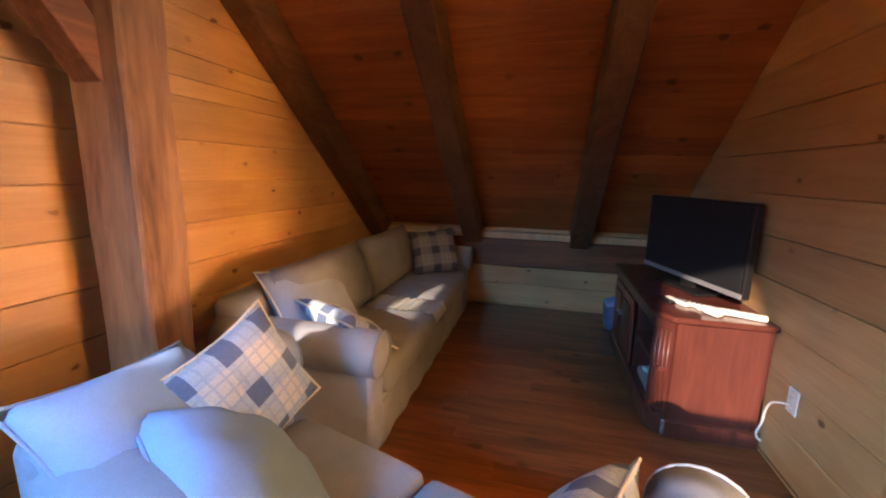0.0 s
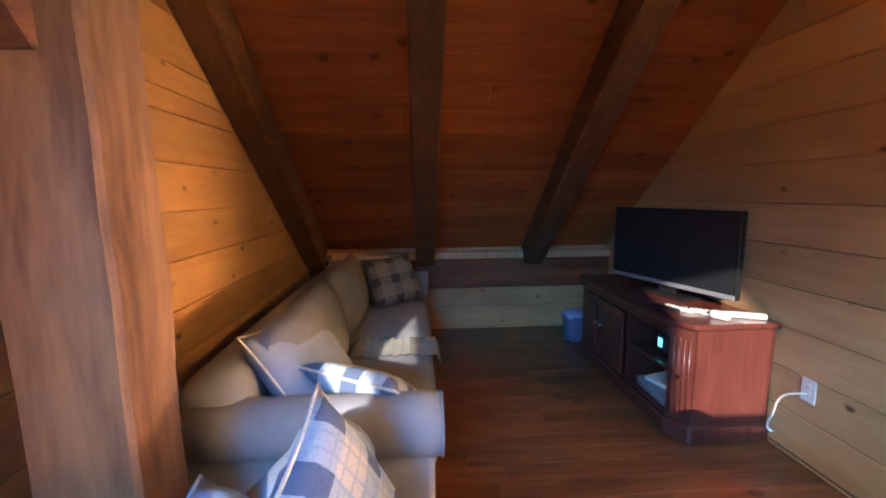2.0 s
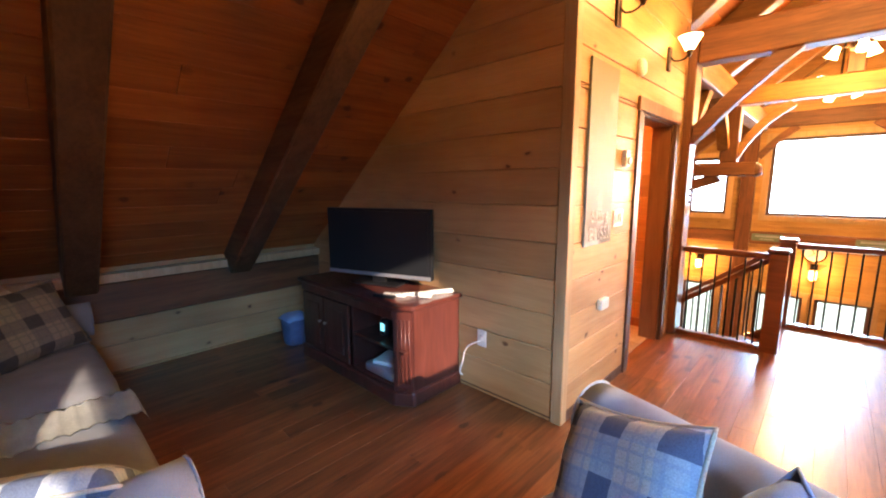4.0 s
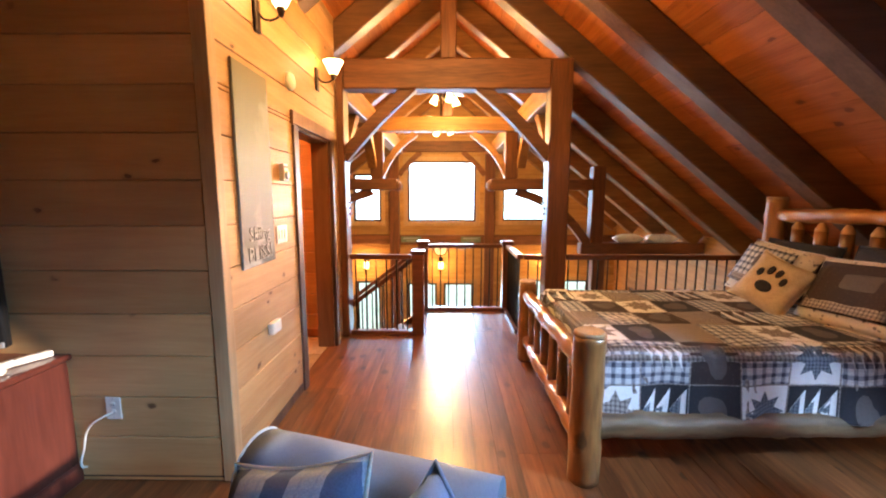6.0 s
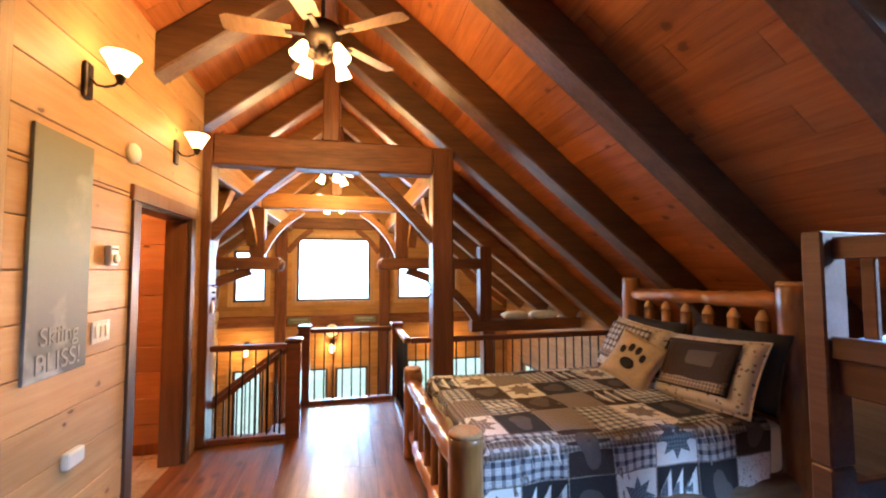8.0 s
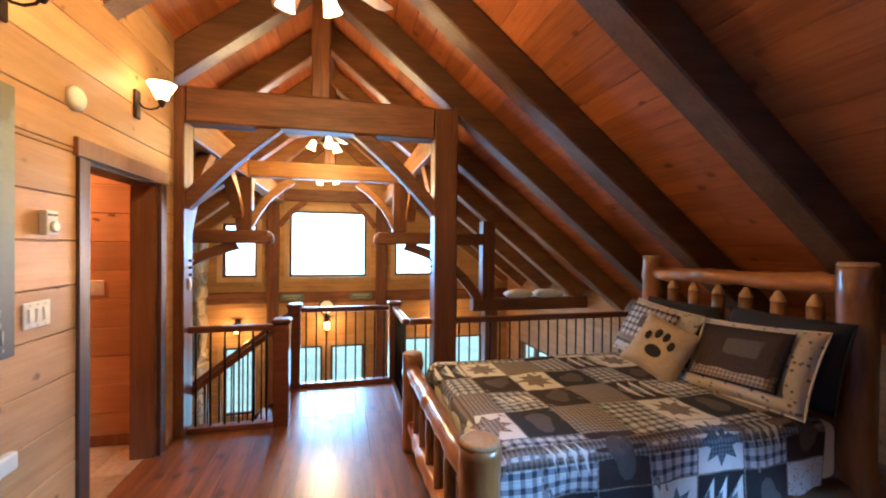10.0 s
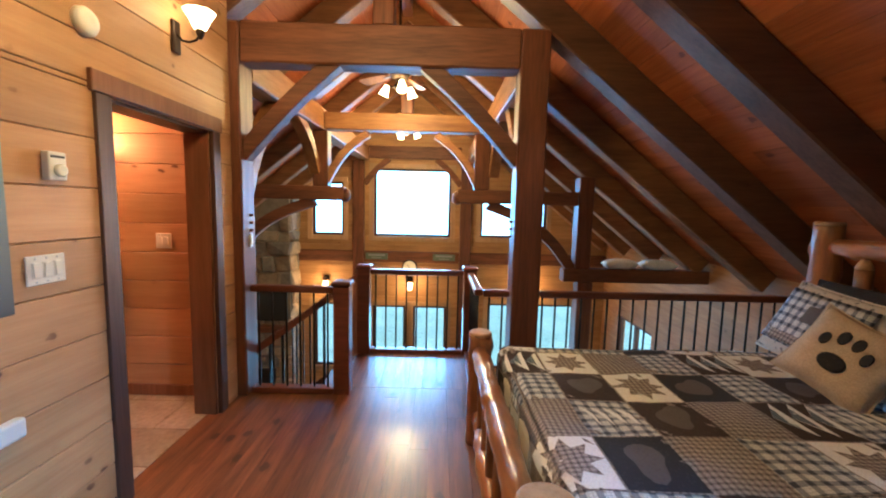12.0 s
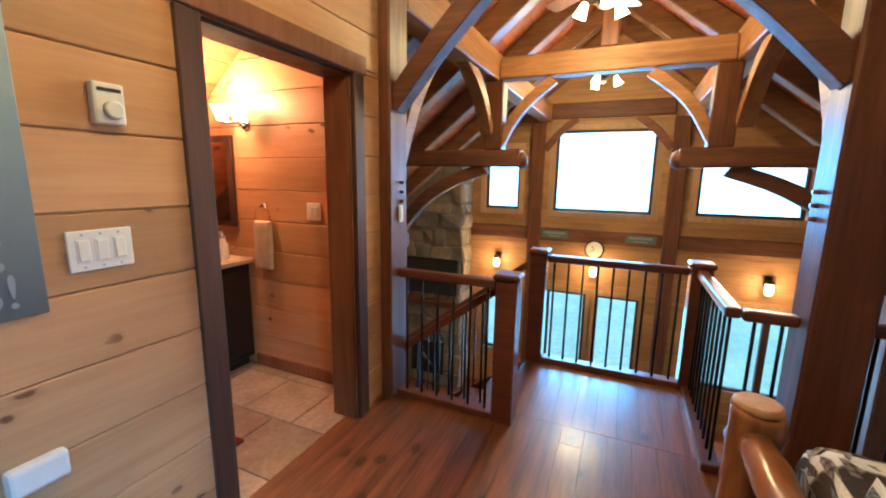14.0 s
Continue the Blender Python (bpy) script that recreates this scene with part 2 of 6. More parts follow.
def box(x0, x1, y0, y1, z0, z1, bevel=0.0, seg=1, bm=None):
    own = bmesh.new()
    bmesh.ops.create_cube(own, size=1.0)
    bmesh.ops.transform(own, matrix=Matrix.Translation(((x0 + x1) / 2, (y0 + y1) / 2, (z0 + z1) / 2)) @ Matrix.Diagonal((x1 - x0, y1 - y0, z1 - z0, 1)), verts=own.verts)
    if bevel:
        bmesh.ops.bevel(own, geom=own.edges[:], offset=bevel, segments=seg, affect="EDGES", profile=0.5)
    return merged(bm, own) if bm is not None else own


def merged(bm, other):
    me = bpy.data.meshes.new("tmp")
    other.to_mesh(me)
    other.free()
    bm.from_mesh(me)
    bpy.data.meshes.remove(me)
    return bm


def rod(a, b, r0, r1=None, sides=10, bm=None, rings=1, wob=0.0, cap=True):
    """A round bar from a to b, tapered and, with wob, uneven like a peeled log."""
    a, b = Vector(a), Vector(b)
    r1 = r0 if r1 is None else r1
    own = bmesh.new()
    q = (b - a).to_track_quat("Z", "Y").to_matrix()
    rows = []
    for i in range(rings + 1):
        f = i / rings
        row = []
        for j in range(sides):
            ang = 2 * math.pi * j / sides
            r = r0 + (r1 - r0) * f
            if wob:
                r *= 1 + wob * noise.noise(Vector((math.cos(ang) * 1.3 + a.x * 3, math.sin(ang) * 1.3 + a.y * 3, f * (b - a).length * 4 + a.z)))
            row.append(own.verts.new(a + (b - a) * f + q @ Vector((math.cos(ang) * r, math.sin(ang) * r, 0))))
        rows.append(row)
    for u, v in zip(rows, rows[1:]):
        for j in range(sides):
            own.faces.new((u[j], u[(j + 1) % sides], v[(j + 1) % sides], v[j])).smooth = True
    if cap:
        own.faces.new(rows[0][::-1])
        own.faces.new(rows[-1])
    return merged(bm, own) if bm is not None else own


def tube(pts, r, sides=6, closed=True):
    """One connected tube through the points."""
    pts = [Vector(p) for p in pts]
    n = len(pts)
    own = bmesh.new()
    rows = []
    for i, p in enumerate(pts):
        a = pts[(i - 1) % n] if closed or i else p
        b = pts[(i + 1) % n] if closed or i < n - 1 else p
        q = (b - a).to_track_quat("Z", "Y").to_matrix()
        rows.append([own.verts.new(p + q @ Vector((r * math.cos(2 * math.pi * j / sides), r * math.sin(2 * math.pi * j / sides), 0))) for j in range(sides)])
    for i in range(n if closed else n - 1):
        u, v = rows[i], rows[(i + 1) % n]
        k = min(range(sides), key=lambda k: sum((u[j].co - v[(j + k) % sides].co).length for j in range(sides)))
        for j in range(sides):
            own.faces.new((u[j], u[(j + 1) % sides], v[(j + 1 + k) % sides], v[(j + k) % sides])).smooth = True
    return own


def lathe(profile, sides=20, m=Matrix(), bm=None):
    """A turned body from (radius, height) pairs about z."""
    own = bmesh.new()
    rows = [[own.verts.new(m @ Vector((r * math.cos(2 * math.pi * j / sides), r * math.sin(2 * math.pi * j / sides), z))) for j in range(sides)] for r, z in profile]
    for u, v in zip(rows, rows[1:]):
        for j in range(sides):
            own.faces.new((u[j], u[(j + 1) % sides], v[(j + 1) % sides], v[j])).smooth = True
    for row, flip in ((rows[0], True), (rows[-1], False)):
        own.faces.new(row[::-1] if flip else row)
    return merged(bm, own) if bm is not None else own


def slab(poly, depth, bm=None):
    """A flat polygon (list of 3D points, in order) pushed along depth (a vector)."""
    own = bmesh.new()
    a = [own.verts.new(p) for p in poly]
    b = [own.verts.new(Vector(p) + Vector(depth)) for p in poly]
    own.faces.new(a[::-1])
    own.faces.new(b)
    n = len(a)
    for i in range(n):
        own.faces.new((a[i], a[(i + 1) % n], b[(i + 1) % n], b[i]))
    bmesh.ops.recalc_face_normals(own, faces=own.faces)
    return merged(bm, own) if bm is not None else own


def part(name, bm, material, parent=None, label="", smooth=False):
    me = bpy.data.meshes.new(name)
    bm.to_mesh(me)
    bm.free()
    me.materials.append(material)
    if smooth:
        for p in me.polygons:
            p.use_smooth = True
    ob = new(name, me)
    if parent is not None:
        ob.parent = parent
    if label:
        ob["label"] = label
    return ob


def thing(name, label, category, group="", place=None):
    """An Empty that carries the parts of one thing."""
    ob = new(name)
    ob.empty_display_size = 0.1
    if place is not None:
        ob.matrix_basis = place
    return tagged(ob, label, category, group)


def setting(ob, label="", category=""):
    return tagged(ob, label, category, "", "structure")


def clip(poly, a, b, c):
    """Keeps the part of a 2D polygon where a*u + b*v <= c."""
    out = []
    for p, q in zip(poly, poly[1:] + poly[:1]):
        dp, dq = a * p[0] + b * p[1] - c, a * q[0] + b * q[1] - c
        if dp <= 0:
            out.append(p)
        if dp * dq < 0:
            f = dp / (dp - dq)
            out.append((p[0] + (q[0] - p[0]) * f, p[1] + (q[1] - p[1]) * f))
    return out


def less(rects, hole):
    """Rectangles (u0, u1, v0, v1) with a rectangular hole taken out."""
    out = []
    for u0, u1, v0, v1 in rects:
        a0, a1, b0, b1 = hole
        if a0 >= u1 or a1 <= u0 or b0 >= v1 or b1 <= v0:
            out.append((u0, u1, v0, v1))
            continue
        if v0 < b0:
            out.append((u0, u1, v0, b0))
        if v1 > b1:
            out.append((u0, u1, b1, v1))
        lo, hi = max(v0, b0), min(v1, b1)
        if u0 < a0:
            out.append((u0, a0, lo, hi))
        if u1 > a1:
            out.append((a1, u1, lo, hi))
    return out


def board(poly, place, out, thick=0.018, chamfer=0.004, bm=None, gap=0.002):
    """One wall board with eased edges. poly in wall coordinates (u, v); place(u, v) gives the 3D point; out is the way it faces."""
    out = Vector(out)
    c = Vector((sum(p[0] for p in poly) / len(poly), sum(p[1] for p in poly) / len(poly)))
    own = bmesh.new()
    rings = []
    for inset, d in ((gap, 0.0), (gap, thick - chamfer), (gap + chamfer, thick)):
        ring = []
        for p in poly:
            su, sv = (1 if p[0] < c.x else -1), (1 if p[1] < c.y else -1)
            ring.append(own.verts.new(Vector(place(p[0] + su * inset, p[1] + sv * inset)) + out * d))
        rings.append(ring)
    n = len(poly)
    for a, b in zip(rings, rings[1:]):
        for i in range(n):
            own.faces.new((a[i], a[(i + 1) % n], b[(i + 1) % n], b[i]))
    own.faces.new(rings[-1])
    bmesh.ops.recalc_face_normals(own, faces=own.faces)
    return merged(bm, own) if bm is not None else own


# ---- the plan ----
RIDGE_Y, RIDGE_Z, PITCH = 1.07, 4.19, 0.80     # underside of the ceiling boards
WEST, NORTH, SOUTH, EAST = -2.13, 5.20, -3.06, 8.97
TVX, BATHY = 1.05, 2.23                        # the bathroom's outer faces
POSTX = 3.29                                   # west faces of the truss posts
LOWER = -2.85                                  # floor of the great room
SEAM0, COURSE = 0.026, 0.2265


def roof_z(y):
    return RIDGE_Z - PITCH * abs(y - RIDGE_Y)


def backing(name, boxes, material, label, category="wall"):
    bm = bmesh.new()
    for b in boxes:
        box(*b, bm=bm)
    ob = part(name, bm, material)
    return setting(ob, label, category)


def courses(wall, u0, u1, v0, v1, place, out, material, holes=(), roof=True, seed=1, joints=(), joined=False):
    """Horizontal boards on a wall, each an object of its own."""
    rng = random.Random(seed)
    k = math.floor((v0 - SEAM0) / COURSE)
    bm = bmesh.new() if joined else None
    while SEAM0 + k * COURSE < v1:
        a, b = max(v0, SEAM0 + k * COURSE), min(v1, SEAM0 + (k + 1) * COURSE)
        k += 1
        if b - a < 0.012:
            continue
        rects = [(u0, u1, a, b)]
        for h in holes:
            rects = less(rects, h)
        for r in rects:
            if r[1] - r[0] < 0.02 or r[3] - r[2] < 0.008:
                continue
            poly = [(r[0], r[2]), (r[1], r[2]), (r[1], r[3]), (r[0], r[3])]
            if roof:
                poly = clip(poly, PITCH, 1.0, RIDGE_Z + PITCH * RIDGE_Y)
                poly = clip(poly, -PITCH, 1.0, RIDGE_Z - PITCH * RIDGE_Y) if poly else poly
            if len(poly) < 3:
                continue
            if joined:
                board(poly, place, out, bm=bm)
            else:
                part("board", board(poly, place, out, thick=0.017 + 0.002 * rng.random()), material, wall)
    if joined:
        o = part("board_cladding", bm, material, wall)
        tagged(o, kind="stuff")


# ---- floors ----
def plank_floor(parent, x0, x1, y0, y1, z, seed, holes=()):
    rng = random.Random(seed)
    y = y0
    while y < y1 - 0.01:
        w = min(0.128, y1 - y)
        x = x0 - rng.random() * 1.4
        while x < x1:
            e = x + 1.7 + rng.random() * 1.3
            rects = [(max(x, x0), min(e, x1), y, y + w)]
            x = e
            for h in holes:
                rects = less(rects, h)
            for r in rects:
                if r[1] - r[0] > 0.03 and r[3] - r[2] > 0.01:
                    poly = [(r[0], r[2]), (r[1], r[2]), (r[1], r[3]), (r[0], r[3])]
                    part("plank", board(poly, lambda u, v: (u, v, z - 0.012), (0, 0, 1), 0.012, 0.0006, gap=0.0004), floor_wood, parent)
        y += w


# ---- structure: floors, walls, roof ----
floor = backing("floor", [(WEST, TVX, SOUTH, NORTH, -0.30, -0.013), (TVX, POSTX + 0.21, SOUTH, 2.30, -0.30, -0.013), (POSTX + 0.21, 4.42, 0.22, 1.45, -0.30, -0.013)], dark_trim, "dark red-brown plank floor of the loft, polished", "floor")
bath_floor = backing("floor_bath", [(TVX, POSTX + 0.21, 2.30, NORTH, -0.30, -0.010)], mortar, "stone-tiled bathroom floor", "floor")
great_floor = backing("floor_lower", [(POSTX, EAST, SOUTH, NORTH, LOWER - 0.2, LOWER)], floor_wood, "wooden floor of the great room below", "floor")
# unseen slot added to the gable wall so sun reaches the sofa seat
GABLE_SLOT = (-1.90, -0.02, 1.94, 2.52)
wall_west = backing("wall_west", [(WEST - 0.16, WEST, r[0], r[1], r[2], r[3]) for r in less([(SOUTH - 0.1, NORTH + 0.1, -0.3, 4.5)], GABLE_SLOT)], pine_y, "pine-boarded gable wall of the loft")
wall_tv = backing("wall_tv", [(TVX, TVX + 0.12, BATHY + 0.02, NORTH, 0.0, 3.3)], pine_y, "pine-boarded wall behind the television stand")
wall_bath = backing("wall_bath", [(TVX, 2.15, BATHY, BATHY + 0.12, 0.0, 3.4), (3.02, POSTX, BATHY, BATHY + 0.12, 0.0, 3.4), (2.15, 3.02, BATHY, BATHY + 0.12, 2.05, 3.4)], pine_x, "pine-boarded wall with picture and switches beside the bathroom door")
wall_bath_east = backing("wall_bath_east", [(POSTX + 0.03, POSTX + 0.15, BATHY + 0.14, NORTH, -2.85, 3.3)], pine_y, "boarded wall between bathroom and stairwell")
wall_north = backing("wall_north", [(WEST - 0.16, EAST + 0.2, NORTH, NORTH + 0.16, LOWER, 1.2)], pine_x, "low pine-boarded knee wall under the roof slope")
SX0, SX1, SZ0, SZ1 = 6.85, 8.15, -2.05, -0.52
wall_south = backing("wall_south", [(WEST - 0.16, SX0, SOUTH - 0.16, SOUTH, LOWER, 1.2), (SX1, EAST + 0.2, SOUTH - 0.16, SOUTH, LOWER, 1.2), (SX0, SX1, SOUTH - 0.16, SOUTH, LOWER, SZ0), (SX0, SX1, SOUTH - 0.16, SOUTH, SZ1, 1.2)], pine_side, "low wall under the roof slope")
wall_under = backing("wall_under_loft", [(POSTX + 0.0, POSTX + 0.02, SOUTH, NORTH, LOWER, -0.30)], plaster, "wall below the edge of the loft")

# the far gable wall with its openings: (y0, y1, z0, z1)
WIN_MID, WIN_L, WIN_R = (0.38, 2.04, 0.90, 2.36), (2.70, 3.37, 0.90, 2.05), (-1.72, -0.28, 0.92, 1.80)
DOOR_L, DOOR_R = (1.33, 2.06, LOWER + 0.1, -0.64), (0.42, 1.16, LOWER + 0.1, -0.64)
LOW_R, LOW_L = (-2.45, -0.50, -2.05, -0.55), (2.75, 3.35, -2.05, -0.60)
FAR_HOLES = [WIN_MID, WIN_L, WIN_R, DOOR_L, DOOR_R, LOW_R, LOW_L]
rects = [(SOUTH - 0.1, NORTH + 0.1, LOWER, 4.5)]
for h in FAR_HOLES:
    rects = less(rects, h)
wall_east = backing("wall_east", [(EAST, EAST + 0.18, r[0], r[1], r[2], r[3]) for r in rects], pine_far, "far gable wall of the great room, full of windows")


DORM, DORM_Z = (-2.12, -0.08), 3.6
DORM_Y = RIDGE_Y - (RIDGE_Z - DORM_Z) / PITCH


def ceiling(name, side, label):
    """Boards along the ridge on one slope, joined in one mesh."""
    rng = random.Random(5 + side)
    run = (NORTH - RIDGE_Y if side > 0 else RIDGE_Y - SOUTH) + 0.12
    length = run * math.hypot(1, PITCH)
    along = Vector((0, side, -PITCH)).normalized()
    up = Vector((0, side * PITCH, 1)).normalized()
    top = Vector((0, RIDGE_Y, RIDGE_Z))
    bm = bmesh.new()
    s = 0.0
    while s < length:
        w = min(0.205, length - s)
        open_here = side < 0 and RIDGE_Y - (s + w) / math.hypot(1, PITCH) < DORM_Y
        left = DORM[1] if open_here else WEST - 0.1
        x = WEST - 0.1 - rng.random() * 2
        while x < EAST + 0.1:
            e = x + 2.4 + rng.random() * 1.8
            a, b = max(x, left), min(e, EAST + 0.1)
            x = e
            if b - a > 0.05:
                board([(a, s), (b, s), (b, s + w), (a, s + w)], lambda u, v: Vector((u, 0, 0)) + top + along * v + up * 0.02, -up, 0.02, 0.0025, bm=bm, gap=0.001)
        s += w
    cut = (RIDGE_Y - DORM_Y) * math.hypot(1, PITCH) if side < 0 else length
    for f0, f1, x0 in ((0.0, cut, WEST - 0.2), (cut, length, DORM[1])):
        p0, p1 = top + up * 0.021 + along * f0, top + up * 0.021 + along * f1
        if f1 > f0:
            slab([(x0, p0.y, p0.z), (EAST + 0.2, p0.y, p0.z), (EAST + 0.2, p1.y, p1.z), (x0, p1.y, p1.z)], up * 0.2, bm=bm)
    return setting(part(name, bm, ceiling_wood), label, "ceiling")


ceiling("ceiling_north", 1, "sloping ceiling of orange-brown pine boards")
ceiling("ceiling_south", -1, "sloping ceiling of orange-brown pine boards over the bed")


# ---- timber frame ----
def rafter(x, side, w=0.19, deep=0.235):
    along = Vector((0, side, -PITCH)).normalized()
    up = Vector((0, side * PITCH, 1)).normalized()
    top = Vector((x, RIDGE_Y, RIDGE_Z)) - up * 0.003
    run = (NORTH - RIDGE_Y - 0.03 if side > 0 else RIDGE_Y - SOUTH - 0.03) * math.hypot(1, PITCH)
    own = bmesh.new()
    bmesh.ops.create_cube(own, size=1.0)
    m = Matrix((Vector((1, 0, 0)), along, up)).transposed().to_4x4()
    m.translation = top + along * run / 2 - up * deep / 2
    bmesh.ops.transform(own, matrix=m @ Matrix.Diagonal((w, run, deep, 1)), verts=own.verts)
    bmesh.ops.subdivide_edges(own, edges=[e for e in own.edges if e.calc_length() > 1], cuts=12)
    bmesh.ops.bevel(own, geom=[e for e in own.edges if abs((e.verts[1].co - e.verts[0].co).normalized().dot(along)) > 0.9], offset=0.012, segments=1, affect="EDGES")
    for v in own.verts:
        v.co += Vector((1, 0, 1)) * 0.006 * noise.noise(v.co * 2.3)
    return tagged(part("rafter", own, lit_rafter_wood if x > 4 else rafter_wood), "sloping rafter over the great room, coloured lighter for lamp light" if x > 4 else "dark-stained sloping roof rafter, hand-hewn", "rafter", "roof rafters")


for x in (-2.02, -0.93, 0.19, 1.29, 2.38, 3.40, 4.50, 5.60, 6.70, 7.80, 8.84):
    for side in (1, -1):
        if not (side > 0 and x == 1.29) and not (side < 0 and x < 0):
            rafter(x, side)
tagged(part("ridge_beam", box(WEST, EAST, RIDGE_Y - 0.06, RIDGE_Y + 0.06, RIDGE_Z - 0.26, RIDGE_Z - 0.05, 0.01), beam_x), "dark timber ridge beam under the roof peak", "beam")


def hewn(name, x0, x1, y0, y1, z0, z1, material, label, category, group="", cuts=8, rough=0.006):
    bm = box(x0, x1, y0, y1, z0, z1, 0.012)
    size = (x1 - x0, y1 - y0, z1 - z0)
    axis = size.index(max(size))
    long_edges = [e for e in bm.edges if abs(e.verts[0].co[axis] - e.verts[1].co[axis]) > size[axis] * 0.8]
    bmesh.ops.subdivide_edges(bm, edges=long_edges, cuts=cuts)
    for v in bm.verts:
        n = noise.noise_vector(v.co * 3.1)
        n[axis] = 0
        v.co += n * rough
    return tagged(part(name, bm, material), label, category, group)


hewn("truss_post", POSTX, POSTX + 0.22, 2.14, 2.36, 0, 2.90, beam_z, "square dark timber post at the loft edge beside the bathroom door", "post", "loft truss")
hewn("truss_post", POSTX, POSTX + 0.22, -0.19, 0.03, 0, 2.90, beam_z, "square dark timber post at the loft edge beside the bed", "post", "loft truss")
for y, sg in ((2.14, -1), (0.03, 1)):
    for z in (1.34, 1.40, 1.46):
        tagged(part("wooden_peg", rod((POSTX + 0.13, y + sg * -0.005, z), (POSTX + 0.13, y + sg * 0.028, z), 0.012, 0.010, 10), rail_wood), "short turned wooden peg standing out of a timber post", "peg", "frame pegs")
hewn("tie_beam", POSTX + 0.01, POSTX + 0.21, 0.032, 2.138, 2.61, 2.905, beam_y, "heavy red-brown timber tie beam across the loft", "beam", "loft truss")
hewn("king_post", POSTX + 0.03, POSTX + 0.19, 0.99, 1.15, 2.907, 3.98, beam_z, "short timber king post standing on the tie beam", "post", "loft truss", 4)
hewn("gable_post", -1.93, -1.67, 1.90, 2.11, 0, 3.05, hewn_wood, "square hand-hewn timber post standing before the gable wall", "post", "", 14, 0.012)


def brace(name, a, b, wide, deep, sag, width_axis, material, label, group=""):
    """A curved knee brace from a to b; width_axis is the unit vector across it."""
    a, b, wv = Vector(a), Vector(b), Vector(width_axis)
    d = (b - a).normalized()
    nrm = -wv.cross(d).normalized()
    own = bmesh.new()
    rows = []
    for i in range(13):
        f = i / 12
        c = a + (b - a) * f + nrm * sag * math.sin(math.pi * f)
        rows.append([own.verts.new(c + wv * sx * wide / 2 + nrm * sy * deep / 2) for sx, sy in ((-1, -1), (1, -1), (1, 1), (-1, 1))])
    for u, v in zip(rows, rows[1:]):
        for j in range(4):
            own.faces.new((u[j], u[(j + 1) % 4], v[(j + 1) % 4], v[j]))
    own.faces.new(rows[0][::-1])
    own.faces.new(rows[-1])
    bmesh.ops.recalc_face_normals(own, faces=own.faces)
    bmesh.ops.bevel(own, geom=[e for e in own.edges if e.calc_face_angle(0) > 1.0], offset=0.006, segments=1, affect="EDGES")
    return tagged(part(name, own, material), label, "brace", group)


KNEE = "curved timber knee brace with pegs"
CX = POSTX + 0.11
brace("knee_brace", (CX, 2.17, 1.93), (CX, 1.42, 2.67), 0.12, 0.12, 0.025, (1, 0, 0), beam_y, KNEE, "knee braces")
brace("knee_brace", (CX, 0.00, 1.93), (CX, 0.77, 2.67), 0.12, 0.12, -0.025, (1, 0, 0), beam_y, KNEE, "knee braces")
for y in (2.25, -0.08):
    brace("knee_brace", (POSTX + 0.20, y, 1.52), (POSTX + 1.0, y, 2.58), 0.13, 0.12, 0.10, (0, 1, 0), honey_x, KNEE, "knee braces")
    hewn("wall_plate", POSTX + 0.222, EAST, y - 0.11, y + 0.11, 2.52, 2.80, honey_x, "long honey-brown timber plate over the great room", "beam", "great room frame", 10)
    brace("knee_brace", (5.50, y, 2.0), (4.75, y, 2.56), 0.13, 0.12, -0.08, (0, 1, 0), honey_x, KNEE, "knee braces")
brace("knee_brace", (-1.83, 1.95, 1.80), (-1.83, 1.15, 2.80), 0.14, 0.13, 0.02, (1, 0, 0), beam_y, "dark timber brace rising from the gable post", "knee braces")
hewn("gable_beam", -1.93, -1.70, -0.2, 1.898, 2.70, 2.95, beam_y, "dark timber tie beam before the gable wall", "beam")

